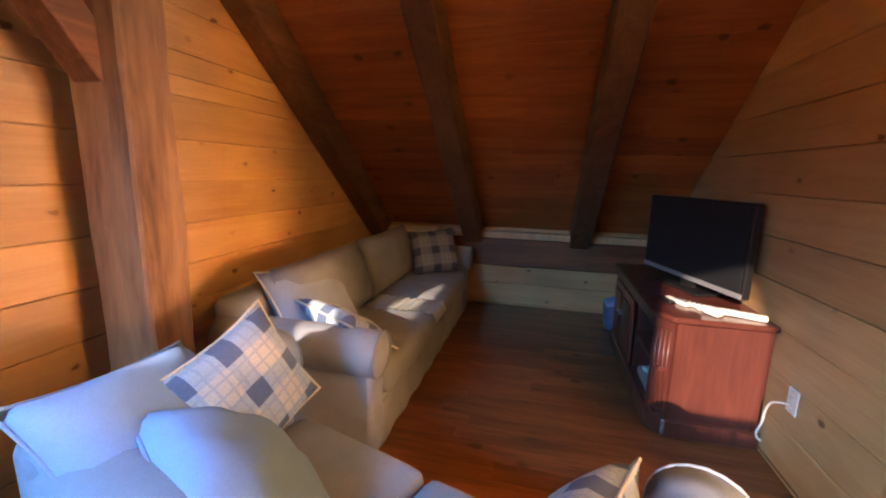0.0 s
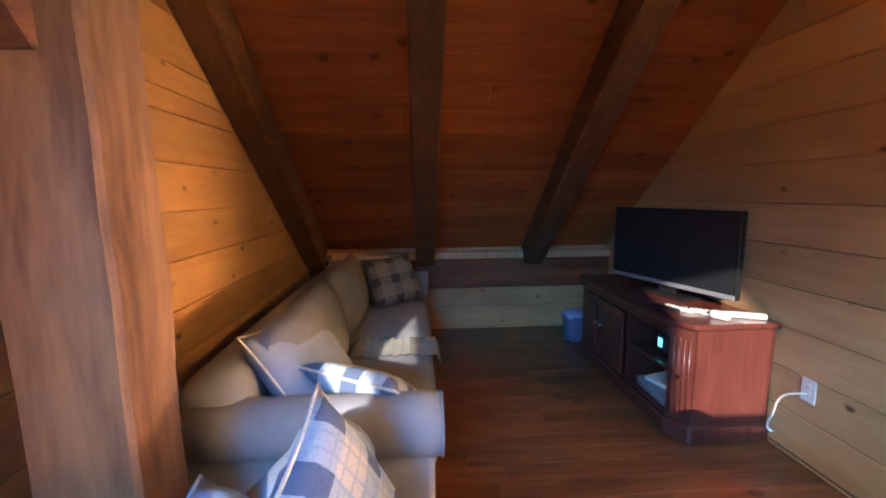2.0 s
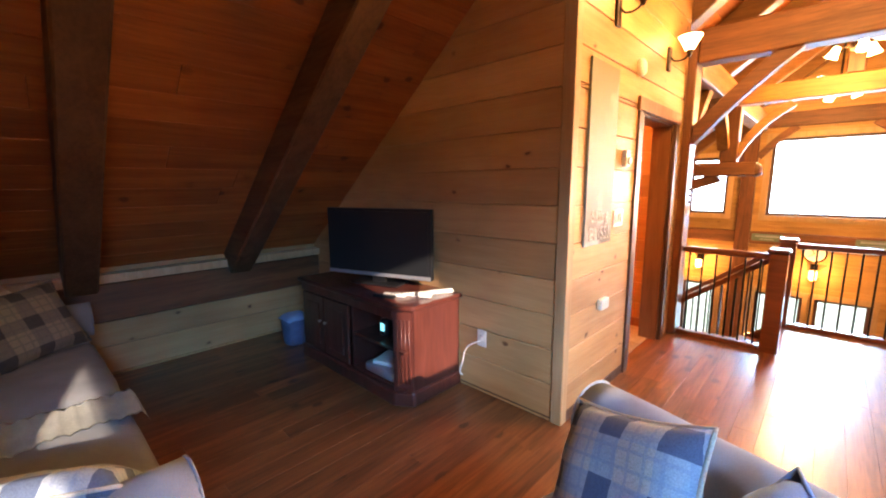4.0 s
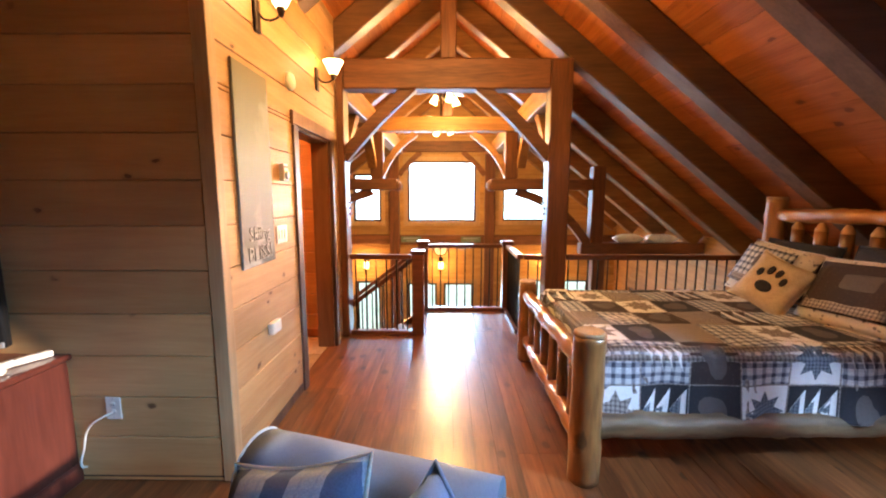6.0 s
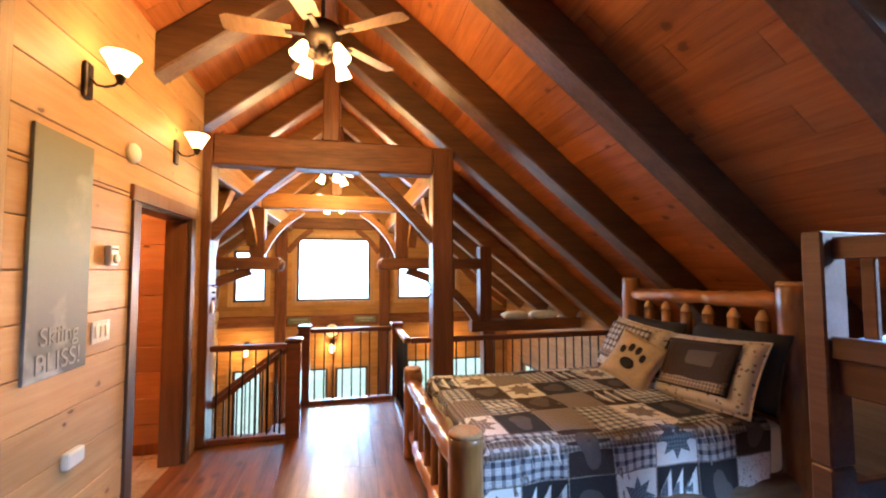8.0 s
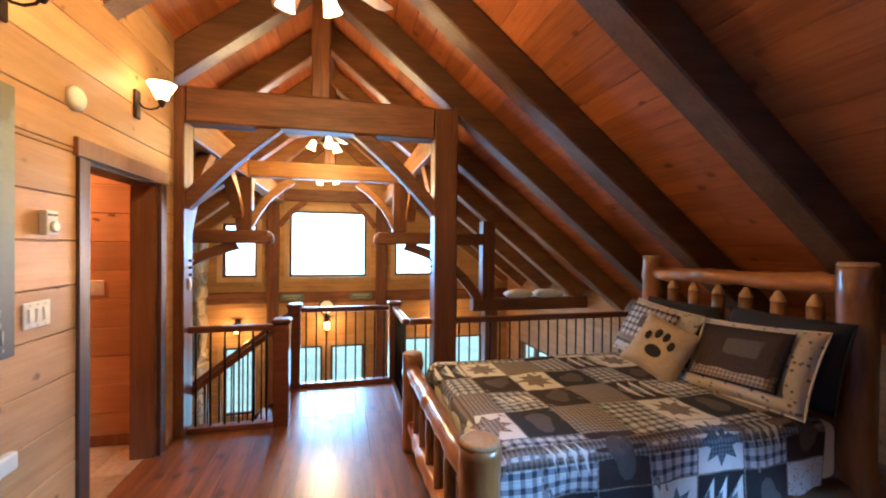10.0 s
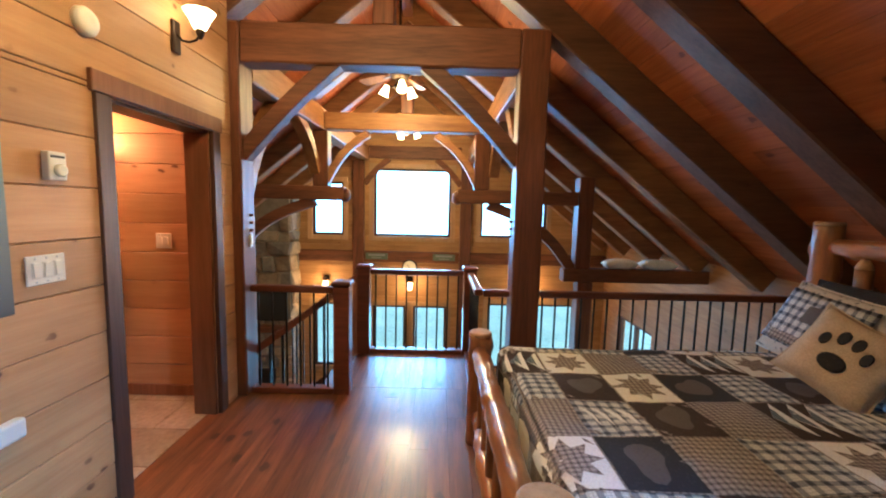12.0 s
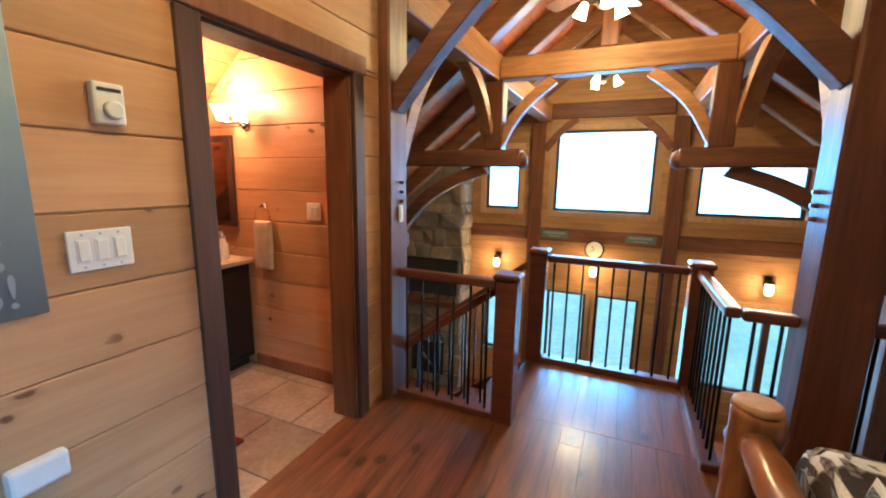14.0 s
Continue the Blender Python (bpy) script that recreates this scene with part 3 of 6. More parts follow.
# hammer-beam truss over the great room
TX = 5.60
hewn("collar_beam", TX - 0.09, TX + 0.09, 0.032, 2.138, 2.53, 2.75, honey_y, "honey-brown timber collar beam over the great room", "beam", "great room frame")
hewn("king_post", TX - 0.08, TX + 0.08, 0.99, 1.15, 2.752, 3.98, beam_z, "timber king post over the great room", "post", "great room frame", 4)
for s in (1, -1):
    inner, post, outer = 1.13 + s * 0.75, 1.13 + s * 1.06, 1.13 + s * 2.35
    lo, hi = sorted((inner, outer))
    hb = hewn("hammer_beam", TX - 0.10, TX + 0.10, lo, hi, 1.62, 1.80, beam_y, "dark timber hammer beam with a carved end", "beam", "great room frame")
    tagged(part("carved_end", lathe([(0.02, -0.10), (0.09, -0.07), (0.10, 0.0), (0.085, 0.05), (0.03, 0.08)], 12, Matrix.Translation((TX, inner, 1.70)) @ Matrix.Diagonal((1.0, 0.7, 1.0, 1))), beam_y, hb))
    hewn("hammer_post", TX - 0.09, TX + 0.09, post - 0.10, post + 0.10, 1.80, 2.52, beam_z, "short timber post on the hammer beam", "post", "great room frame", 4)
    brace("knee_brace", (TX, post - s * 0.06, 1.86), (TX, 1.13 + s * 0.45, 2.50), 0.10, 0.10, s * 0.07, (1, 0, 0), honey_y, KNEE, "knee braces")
    brace("knee_brace", (TX, outer, 0.72), (TX, post + s * 0.10, 1.60), 0.12, 0.14, s * 0.16, (1, 0, 0), beam_y, KNEE, "knee braces")
    hewn("truss_post", TX - 0.10, TX + 0.10, min(outer, outer + s * 0.2), max(outer, outer + s * 0.2), 0.78, roof_z(outer) - 0.36, beam_z, "timber post carrying the hammer beam", "post", "great room frame")
    lo, hi = sorted((outer - s * 0.15, NORTH - 0.01 if s > 0 else SOUTH + 0.01))
    hewn("lower_tie", TX - 0.10, TX + 0.10, lo, hi, 0.60, 0.78, beam_y, "timber beam under the hammer-beam post", "beam", "great room frame")
    lo, hi = sorted((outer + s * 0.05, outer + s * 0.25))
    hewn("eave_post", TX - 0.10, TX + 0.10, lo, hi, LOWER, 0.598, beam_z, "tall timber post in the great room", "post", "great room frame", 10)
# timbers against the far wall
for y in (2.36, 0.05):
    hewn("wall_timber", EAST - 0.12, EAST - 0.001, y - 0.12, y + 0.12, LOWER, 2.518, beam_z, "upright dark timber on the far wall", "post", "great room frame")
hewn("wall_timber", EAST - 0.10, EAST - 0.001, SOUTH + 0.02, -0.072, 0.34, 0.58, beam_y, "horizontal timber on the far wall", "beam", "great room frame")
hewn("wall_timber", EAST - 0.10, EAST - 0.001, 0.172, 2.238, 0.34, 0.58, beam_y, "horizontal timber on the far wall", "beam", "great room frame")
hewn("wall_timber", EAST - 0.10, EAST - 0.001, 2.482, NORTH - 0.02, 0.34, 0.58, beam_y, "horizontal timber on the far wall", "beam", "great room frame")
hewn("wall_timber", EAST - 0.12, EAST - 0.001, 0.172, 2.238, 2.56, 2.82, beam_y, "horizontal timber over the middle window", "beam", "great room frame")
for s in (1, -1):
    brace("knee_brace", (EAST - 0.06, 1.205 + s * 1.03, 2.02), (EAST - 0.06, 1.205 + s * 0.50, 2.56), 0.08, 0.12, s * 0.03, (1, 0, 0), beam_y, KNEE, "knee braces")

# knee wall: plate timber and pale strip
hewn("eave_plate", WEST + 0.02, TVX - 0.02, NORTH - 0.10, NORTH - 0.002, 0.47, 0.775, beam_x, "reddish timber plate along the knee wall", "beam", "", 10)
setting(part("trim_knee", box(WEST + 0.02, TVX - 0.02, NORTH - 0.12, NORTH - 0.012, 0.78, 0.85, 0.004), pine_trim), "pale pine strip where ceiling meets knee wall", "trim")

# ---- windows of the far wall ----
def window(name, hole, label, bars=0, deep=0.18, shade=False):
    y0, y1, z0, z1 = hole
    w = thing(name, label, "window")
    tagged(w, kind="structure")
    f = 0.05
    bm = bmesh.new()
    for b in ((y0, y0 + f, z0, z1), (y1 - f, y1, z0, z1), (y0 + f, y1 - f, z0, z0 + f), (y0 + f, y1 - f, z1 - f, z1)):
        box(EAST + 0.04, EAST + 0.10, *b, 0.004, bm=bm)
    part("window_frame", bm, dark_trim, w)
    t = 0.10
    bm = bmesh.new()
    for b in ((y0 - t, y0, z0 - t, z1 + t), (y1, y1 + t, z0 - t, z1 + t), (y0, y1, z0 - t, z0), (y0, y1, z1, z1 + t)):
        box(EAST - 0.028, EAST - 0.001, *b, 0.004, bm=bm)
    part("window_casing", bm, pine_trim, w, "pine casing")
    p = part("pane", box(EAST + 0.065, EAST + 0.071, y0 + f, y1 - f, z0 + f, z1 - f), pane_glass, w)
    p.visible_shadow = False
    for i in range(bars):
        y = y0 + (y1 - y0) * (i + 1) / (bars + 1)
        part("mullion", box(EAST + 0.03, EAST + 0.11, y - 0.05, y + 0.05, z0 + f, z1 - f, 0.004), dark_trim, w)
    return w


mid = window("window_1", WIN_MID, "large square window over the great room, glaring with daylight")
for s in (1, -1):
    yc = WIN_MID[0] if s > 0 else WIN_MID[1]
    part("corner_block", slab([(EAST - 0.03, yc, WIN_MID[3]), (EAST - 0.03, yc + s * 0.16, WIN_MID[3]), (EAST - 0.03, yc, WIN_MID[3] - 0.16)], (0.12, 0, 0)), pine_trim, mid)
window("window_2", WIN_L, "small side window in the far gable wall")
window("window_3", WIN_R, "side window under the roof slope in the far gable wall")
window("door_1", DOOR_L, "glazed garden door of the great room")
window("door_2", DOOR_R, "glazed garden door of the great room")
window("window_4", LOW_R, "low wide window of the great room", 1)
window("window_5", LOW_L, "low narrow window beside the fireplace")
sw = tagged(thing("window_6", "low side window of the great room", "window"), kind="structure")
bm = bmesh.new()
for b in ((SX0, SX0 + 0.06, SZ0, SZ1), (SX1 - 0.06, SX1, SZ0, SZ1), (SX0 + 0.06, SX1 - 0.06, SZ0, SZ0 + 0.06), (SX0 + 0.06, SX1 - 0.06, SZ1 - 0.06, SZ1), (7.46, 7.54, SZ0 + 0.06, SZ1 - 0.06)):
    box(b[0], b[1], SOUTH - 0.11, SOUTH - 0.04, b[2], b[3], 0.004, bm=bm)
part("window_frame", bm, dark_trim, sw)
part("pane", box(SX0 + 0.06, SX1 - 0.06, SOUTH - 0.08, SOUTH - 0.074, SZ0 + 0.06, SZ1 - 0.06), pane_glass, sw).visible_shadow = False
# an unseen dormer, added so sun and daylight reach the sitting corner
DW = (-0.99, -0.42, 2.40, 3.45)
dormer = backing("wall_dormer", [(DORM[0] - 0.1, DW[0], -2.62, -2.47, -0.3, DORM_Z), (DW[1], DORM[1] + 0.1, -2.62, -2.47, -0.3, DORM_Z), (DW[0], DW[1], -2.62, -2.47, -0.3, DW[2]), (DW[0], DW[1], -2.62, -2.47, DW[3], DORM_Z)], pine_side, "plain walls of the unseen dormer, added to admit light")
setting(part("wall_dormer_cheek", slab([(DORM[1], DORM_Y, DORM_Z + 0.02), (DORM[1], -2.62, DORM_Z + 0.02), (DORM[1], -2.62, roof_z(-2.62))], (0.08, 0, 0)), pine_side), "plain side of the unseen dormer", "wall")
setting(part("ceiling_dormer", box(DORM[0] - 0.1, DORM[1] + 0.1, -2.62, DORM_Y + 0.1, DORM_Z + 0.02, DORM_Z + 0.14), ceiling_wood), "flat boarded ceiling of the unseen dormer", "ceiling")
setting(part("ground", box(-400, 400, -400, 400, LOWER - 0.5, LOWER - 0.35), outside_green), "pale winter lawn outside the windows", "lawn")

# ---- bathroom door, casings, baseboards ----
casing = thing("door_3", "open bathroom doorway with dark-stained casing", "doorway")
tagged(casing, kind="structure")
part("casing", box(2.055, 2.15, BATHY - 0.035, BATHY - 0.002, 0, 2.05, 0.004), dark_trim, casing)
part("casing", box(3.02, 3.11, BATHY - 0.035, BATHY - 0.002, 0, 2.05, 0.004), dark_trim, casing)
part("casing", box(2.035, 3.13, BATHY - 0.04, BATHY - 0.002, 2.052, 2.15, 0.004), jamb_wood, casing, "lighter head casing")
part("jamb", box(2.152, 2.172, BATHY - 0.001, BATHY + 0.16, 0, 2.05), beam_z, casing)
part("jamb", box(2.998, 3.018, BATHY - 0.001, BATHY + 0.16, 0, 2.05), jamb_wood, casing)
part("jamb", box(2.174, 2.996, BATHY - 0.001, BATHY + 0.16, 2.03, 2.048), dark_trim, casing)
setting(part("baseboard", box(TVX - 0.018, TVX - 0.002, BATHY, NORTH - 0.13, 0, 0.075, 0.003), dark_trim), "dark baseboard under the boarded wall", "baseboard")
setting(part("baseboard", box(TVX + 0.02, 2.052, BATHY - 0.022, BATHY - 0.002, 0, 0.075, 0.003), dark_trim), "dark baseboard under the boarded wall", "baseboard")
setting(part("trim_corner", box(TVX - 0.024, TVX + 0.05, BATHY - 0.024, BATHY + 0.05, 0.0, 3.28, 0.004), pine_trim), "pale pine corner trim", "trim")


# ---- railings ----
def newel(x, y, label):
    n = thing("newel_post", label, "newel", "landing railing")
    part("shaft", box(x - 0.065, x + 0.065, y - 0.065, y + 0.065, -0.28, 0.905, 0.006), rail_wood, n)
    part("cap", box(x - 0.08, x + 0.08, y - 0.08, y + 0.08, 0.905, 0.945, 0.012), rail_wood, n)
    return n


def railing(name, a, b, label, z0=0.07, z1=0.90):
    """A wooden handrail and shoe rail with round iron balusters between."""
    a, b = Vector((*a, 0)), Vector((*b, 0))
    d = (b - a).normalized()
    length = (b - a).length
    m = Matrix.Translation(a) @ Matrix.Rotation(math.atan2(d.y, d.x), 4, "Z")
    r = thing(name, label, "railing", "landing railing")
    part("handrail", flat(box(0, length, -0.035, 0.035, z1 - 0.055, z1, 0.014, 3), m), rail_wood, r, "polished red-brown handrail")
    part("shoe_rail", flat(box(0, length, -0.045, 0.045, 0.0, 0.045, 0.005), m), rail_wood, r)
    n = max(2, round(length / 0.105))
    bar = None
    for i in range(n):
        x = length * (i + 0.5) / n
        if bar is None:
            bar = part("baluster", rod((0, 0, 0.044), (0, 0, z1 - 0.054), 0.0085, sides=8), black_metal, r, "round black iron baluster")
            mesh = bar.data
        else:
            bar = new("baluster", mesh)
            bar.parent = r
            bar["label"] = "round black iron baluster"
        bar.matrix_basis = m @ Matrix.Translation((x, 0, 0))
    return r


newel(3.41, 1.395, "square red-brown newel post at the head of the stairs")
newel(4.36, 1.395, "square red-brown newel post at the landing corner")
newel(4.36, 0.28, "square red-brown newel post at the landing corner")
railing("railing", (3.40, 2.138), (3.40, 1.462), "short railing between the truss post and newel")
railing("railing", (4.36, 1.328), (4.36, 0.347), "railing across the end of the landing")
railing("railing", (4.293, 0.28), (3.40, 0.28), "railing along the landing side")
railing("railing", (3.40, 0.245), (3.40, 0.032), "short railing returning to the truss post")
railing("railing", (3.40, -0.192), (3.40, -2.55), "long railing behind the bed over the great room")

# stairs down beside the bathroom wall
stairs = thing("staircase", "wooden stairs going down from the landing", "stairs")
for i in range(14):
    part("tread", box(3.52, 4.34, 1.46 + i * 0.25, 1.46 + i * 0.25 + 0.27, -0.19 * (i + 1) - 0.04, -0.19 * (i + 1), 0.006), floor_wood, stairs)
    part("riser", box(3.54, 4.32, 1.46 + i * 0.25, 1.48 + i * 0.25, -0.19 * (i + 1), -0.19 * i - 0.04), rail_wood, stairs)
for x in (3.50, 4.35):
    part("stringer", slab([(x, 1.46, -0.02), (x, 1.46, -0.34), (x, 4.98, -3.0), (x, 4.98, -2.6)], (0.025, 0, 0)), rail_wood, stairs)
    rail = part("stair_rail", slab([(x - 0.02, 1.46, 0.86), (x - 0.02, 1.46, 0.80), (x - 0.02, 4.6, -1.58), (x - 0.02, 4.6, -1.52)], (0.06, 0, 0)), rail_wood, stairs, "sloping red-brown handrail")
    for i in range(26):
        y = 1.58 + i * 0.115
        z = 0.83 - (y - 1.46) * 0.758
        part("baluster", rod((x, y, z - 0.84), (x, y, z - 0.02), 0.008, sides=6), black_metal, rail)

def lay_floors():
    plank_floor(floor, WEST, POSTX + 0.205, SOUTH, NORTH, 0.0, 3, [(TVX - 0.001, 9, 2.30, 9)])
    plank_floor(floor, POSTX + 0.206, 4.415, 0.222, 1.448, 0.0, 4)


def lay_walls():
    courses(wall_tv, BATHY + 0.05, NORTH, 0.0, 3.3, lambda u, v: (TVX, u, v), (-1, 0, 0), pine_y, seed=2)
    courses(wall_bath, TVX + 0.05, POSTX - 0.002, 0.0, 3.4, lambda u, v: (u, BATHY, v), (0, -1, 0), pine_x, [(2.10, 3.06, -1, 2.09)], roof=False, seed=3)
    courses(wall_west, SOUTH, NORTH, 0.0, 4.2, lambda u, v: (WEST, u, v), (1, 0, 0), pine_y, [GABLE_SLOT], seed=4)
    courses(wall_north, WEST, TVX, 0.0, 0.47, lambda u, v: (u, NORTH, v), (0, -1, 0), pine_x, roof=False, seed=5)
    courses(wall_east, SOUTH, NORTH, LOWER, 4.2, lambda u, v: (EAST, u, v), (-1, 0, 0), pine_far, FAR_HOLES, seed=6, joined=True)
    courses(wall_bath_east, BATHY + 0.18, NORTH, 0.0, 3.2, lambda u, v: (POSTX + 0.03, u, v), (-1, 0, 0), pine_y, seed=7)


# ---- soft things ----
def puff(w, h, t, n=10, pinch=0.10, seed=0):
    """A stuffed cushion lying in the xy plane, w by h, t thick at its middle, with drawn-in sides and creases."""
    bm = bmesh.new()
    rows = {}
    for side in (1, -1):
        for i in range(n + 1):
            for j in range(n + 1):
                u, v = 2 * i / n - 1, 2 * j / n - 1
                edge = i in (0, n) or j in (0, n)
                if edge and side < 0:
                    continue
                f = max(0.0, (1 - abs(u) ** 3.2) * (1 - abs(v) ** 3.2)) ** 0.55
                x = u * w / 2 * (1 - pinch * (1 - v * v) * abs(u) ** 6)
                y = v * h / 2 * (1 - pinch * (1 - u * u) * abs(v) ** 6)
                wr = 0.08 * t * f * noise.noise(Vector((u * 2.5 + seed * 7, v * 2.5, side)))
                rows[(side, i, j)] = bm.verts.new((x, y, side * (t / 2 * f) + wr))
    for side in (1, -1):
        for i in range(n):
            for j in range(n):
                q = [rows.get((side, a, b)) or rows[(1, a, b)] for a, b in ((i, j), (i + 1, j), (i + 1, j + 1), (i, j + 1))]
                bm.faces.new(q if side > 0 else q[::-1]).smooth = True
    return bm


def seam_ring(w, h, r=0.006, n=10, pinch=0.10):
    """The piping round a cushion's edge."""
    pts = []
    for k in range(4 * n):
        s, f = divmod(k, n)
        f = 2 * f / n - 1
        u, v = ((f, -1), (1, f), (-f, 1), (-1, -f))[s]
        pts.append(Vector((u * w / 2 * (1 - pinch * (1 - v * v) * abs(u) ** 6), v * h / 2 * (1 - pinch * (1 - u * u) * abs(v) ** 6), 0)))
    return tube(pts, r, 5)


def plaid(name, base, band, block, line, pitch, rough=0.9, swap=False):
    """Woven checks: broad bands both ways, dark where they cross, thin lines between."""
    m, nt, b = base_mat(name, base, rough)
    co = nt.nodes.new("ShaderNodeTexCoord")
    sp = nt.nodes.new("ShaderNodeSeparateXYZ")
    nt.links.new(co.outputs["Object"], sp.inputs[0])
    first = maths(nt, "SUBTRACT", sp.outputs[0], sp.outputs[2]) if swap else sp.outputs[0]
    strips = []
    for c in (first, sp.outputs[1]):
        f = maths(nt, "FRACT", maths(nt, "ADD", maths(nt, "DIVIDE", c, pitch), 100.27))
        strips.append((maths(nt, "LESS_THAN", f, 0.42), maths(nt, "LESS_THAN", maths(nt, "ABSOLUTE", maths(nt, "SUBTRACT", maths(nt, "FRACT", maths(nt, "MULTIPLY", f, 4.0)), 0.5)), 0.10)))
    both = maths(nt, "MULTIPLY", strips[0][0], strips[1][0])
    one = maths(nt, "MAXIMUM", strips[0][0], strips[1][0])
    thin = maths(nt, "MAXIMUM", strips[0][1], strips[1][1])
    col = mixed(nt, "MIX", one, base, band)
    col = mixed(nt, "MIX", maths(nt, "MULTIPLY", thin, 0.5), col, line)
    col = mixed(nt, "MIX", both, col, block)
    weave = spots(nt, Scale=260.0, Detail=2.0)
    nt.links.new(co.outputs["Object"], weave.inputs["Vector"])
    col = mixed(nt, "MULTIPLY", 0.7, col, ramp(nt, weave.outputs[0], (0.3, 0.6), (0.7, 1.1)))
    nt.links.new(col, b.inputs["Base Color"])
    bumped(nt, b, weave.outputs[0], 0.2, 0.002)
    return m


plaid_pillow = plaid("blue_cream_plaid", (0.52, 0.50, 0.43), (0.36, 0.43, 0.47), (0.09, 0.13, 0.20), (0.24, 0.32, 0.42), 0.185)
# darker copy of the plaid: shade at the sofa's far end put into colour
plaid_shaded = plaid("shaded_plaid", (0.22, 0.195, 0.14), (0.15, 0.14, 0.11), (0.045, 0.045, 0.042), (0.11, 0.105, 0.09), 0.185)


def cushion(name, w, h, t, place, material, label, category="pillow", trim=None, seed=0, pinch=0.10, group=""):
    c = thing(name, label, category, group, place)
    part("cover", puff(w, h, t, 12, pinch, seed), material, c)
    part("piping", seam_ring(w, h, 0.006, 12, pinch), trim or material, c)
    return c


def lump(w, d, h, bevel, puffy=0.02, seed=0, cuts=6):
    """An upholstered block on z=0, rounded and slightly swollen."""
    bm = box(-w / 2, w / 2, -d / 2, d / 2, 0, h, bevel, 3)
    bmesh.ops.subdivide_edges(bm, edges=[e for e in bm.edges if e.calc_length() > 0.15], cuts=cuts, use_grid_fill=True)
    for v in bm.verts:
        u, q, r = 2 * v.co.x / w, 2 * v.co.y / d, 2 * v.co.z / h - 1
        v.co.z += puffy * max(0, r) * (1 - u * u) * (1 - q * q) * 1.5
        v.co.y += puffy * (1 - u * u) * (1 - r * r) * (1 if q > 0 else -1) * abs(q) ** 3 * 0.6
        v.co += noise.noise_vector(v.co * 4 + Vector((seed * 5.1, 0, 0))) * 0.006
    return bm


def sofa(place, width, depth, seats, label, cloth, arm_h=0.70, arm_w=0.21, back_h=0.84, name="sofa", loose_backs=True):
    """Local frame: x along the width, y from the front (0) to the back, z up."""
    s = thing(name, label, "sofa", "", place)
    inner = width - 2 * arm_w
    part("base", box(-width / 2 + 0.02, width / 2 - 0.02, 0.05, depth - 0.03, 0.03, 0.28, 0.02, 2), cloth, s, smooth=True)
    bm = bmesh.new()
    n = 60
    rows = []
    for i in range(n + 1):
        x = -width / 2 + 0.03 + (width - 0.06) * i / n
        y = 0.035 + 0.006 * math.sin(i * 0.9)
        rows.append([bm.verts.new(p) for p in ((x, y, 0.015), (x, 0.045, 0.24), (x, 0.057, 0.24), (x, y + 0.012, 0.015))])
    for u, v in zip(rows, rows[1:]):
        for j in range(4):
            bm.faces.new((u[j], v[j], v[(j + 1) % 4], u[(j + 1) % 4]))
    bm.faces.new(rows[0])
    bm.faces.new(rows[-1][::-1])
    part("skirt", bm, cloth, s)
    for sx in (-1, 1):
        x = sx * (width / 2 - arm_w / 2)
        arm = part("arm", box(x - arm_w * 0.40, x + arm_w * 0.40, 0.02, depth - 0.05, 0.04, arm_h - 0.06, 0.03, 2), cloth, s, smooth=True)
        roll = rod((x + sx * 0.02, -0.005, arm_h - 0.115), (x + sx * 0.02, depth - 0.10, arm_h - 0.105), 0.118, 0.112, 24, rings=8, wob=0.03)
        part("rolled_top", roll, cloth, arm)
        ring = tube([(x + sx * 0.02 + 0.116 * math.cos(2 * math.pi * q / 20), -0.008, arm_h - 0.115 + 0.116 * math.sin(2 * math.pi * q / 20)) for q in range(20)], 0.006, 5)
        part("piping", ring, cloth, arm)
    back = lump(width - 0.10, 0.24, back_h - 0.10, 0.07, 0.02, 3)
    part("backrest", flat(back, Matrix.Translation((0, depth - 0.24, 0.10)) @ Matrix.Rotation(radians(-8), 4, "X")), cloth, s, smooth=True)
    w = inner / seats
    for i in range(seats):
        x = -inner / 2 + w * (i + 0.5)
        part("seat_cushion", flat(lump(w - 0.012, depth - 0.26, 0.17, 0.045, 0.03, i), Matrix.Translation((x, (depth - 0.26) / 2 + 0.0, 0.285))), cloth, s, smooth=True)
        if loose_backs:
            part("back_cushion", flat(puff(w - 0.01, 0.50, 0.24, 10, 0.03, i), Matrix.Translation((x, depth - 0.36, 0.68)) @ Matrix.Rotation(radians(76), 4, "X")), cloth, s)
    return s


# ---- sitting corner ----
S_DIR = math.atan2(-0.297, 0.954)
S_FRONT = Vector((-1.12, 2.08, 0)) + Vector((math.cos(S_DIR), math.sin(S_DIR), 0)) * 0.635
M_S = Matrix.Translation(S_FRONT) @ Matrix.Rotation(S_DIR + math.pi, 4, "Z")
sofa(M_S, 1.70, 0.86, 2, "pale blue-grey loveseat with rolled arms, heaped with pillows", sofa_cloth, name="loveseat", arm_h=0.79, back_h=0.72, loose_backs=False)
M_B = Matrix.Translation((-0.92, 3.64, 0)) @ Matrix.Rotation(radians(90), 4, "Z")
sofa(M_B, 2.60, 1.0, 2, "long grey-blue sofa with rolled arms under the roof slope, cloth darkened for shade", sofa_shade, back_h=0.80)


def leaning(x, y, z, yaw, lean, roll=0):
    """The pose of a pillow that leans: its face looks along yaw (degrees from +x), tipped back by lean."""
    return Matrix.Translation((x, y, z)) @ Matrix.Rotation(radians(yaw + 90), 4, "Z") @ Matrix.Rotation(radians(90 - lean), 4, "X") @ Matrix.Rotation(radians(roll), 4, "Z")


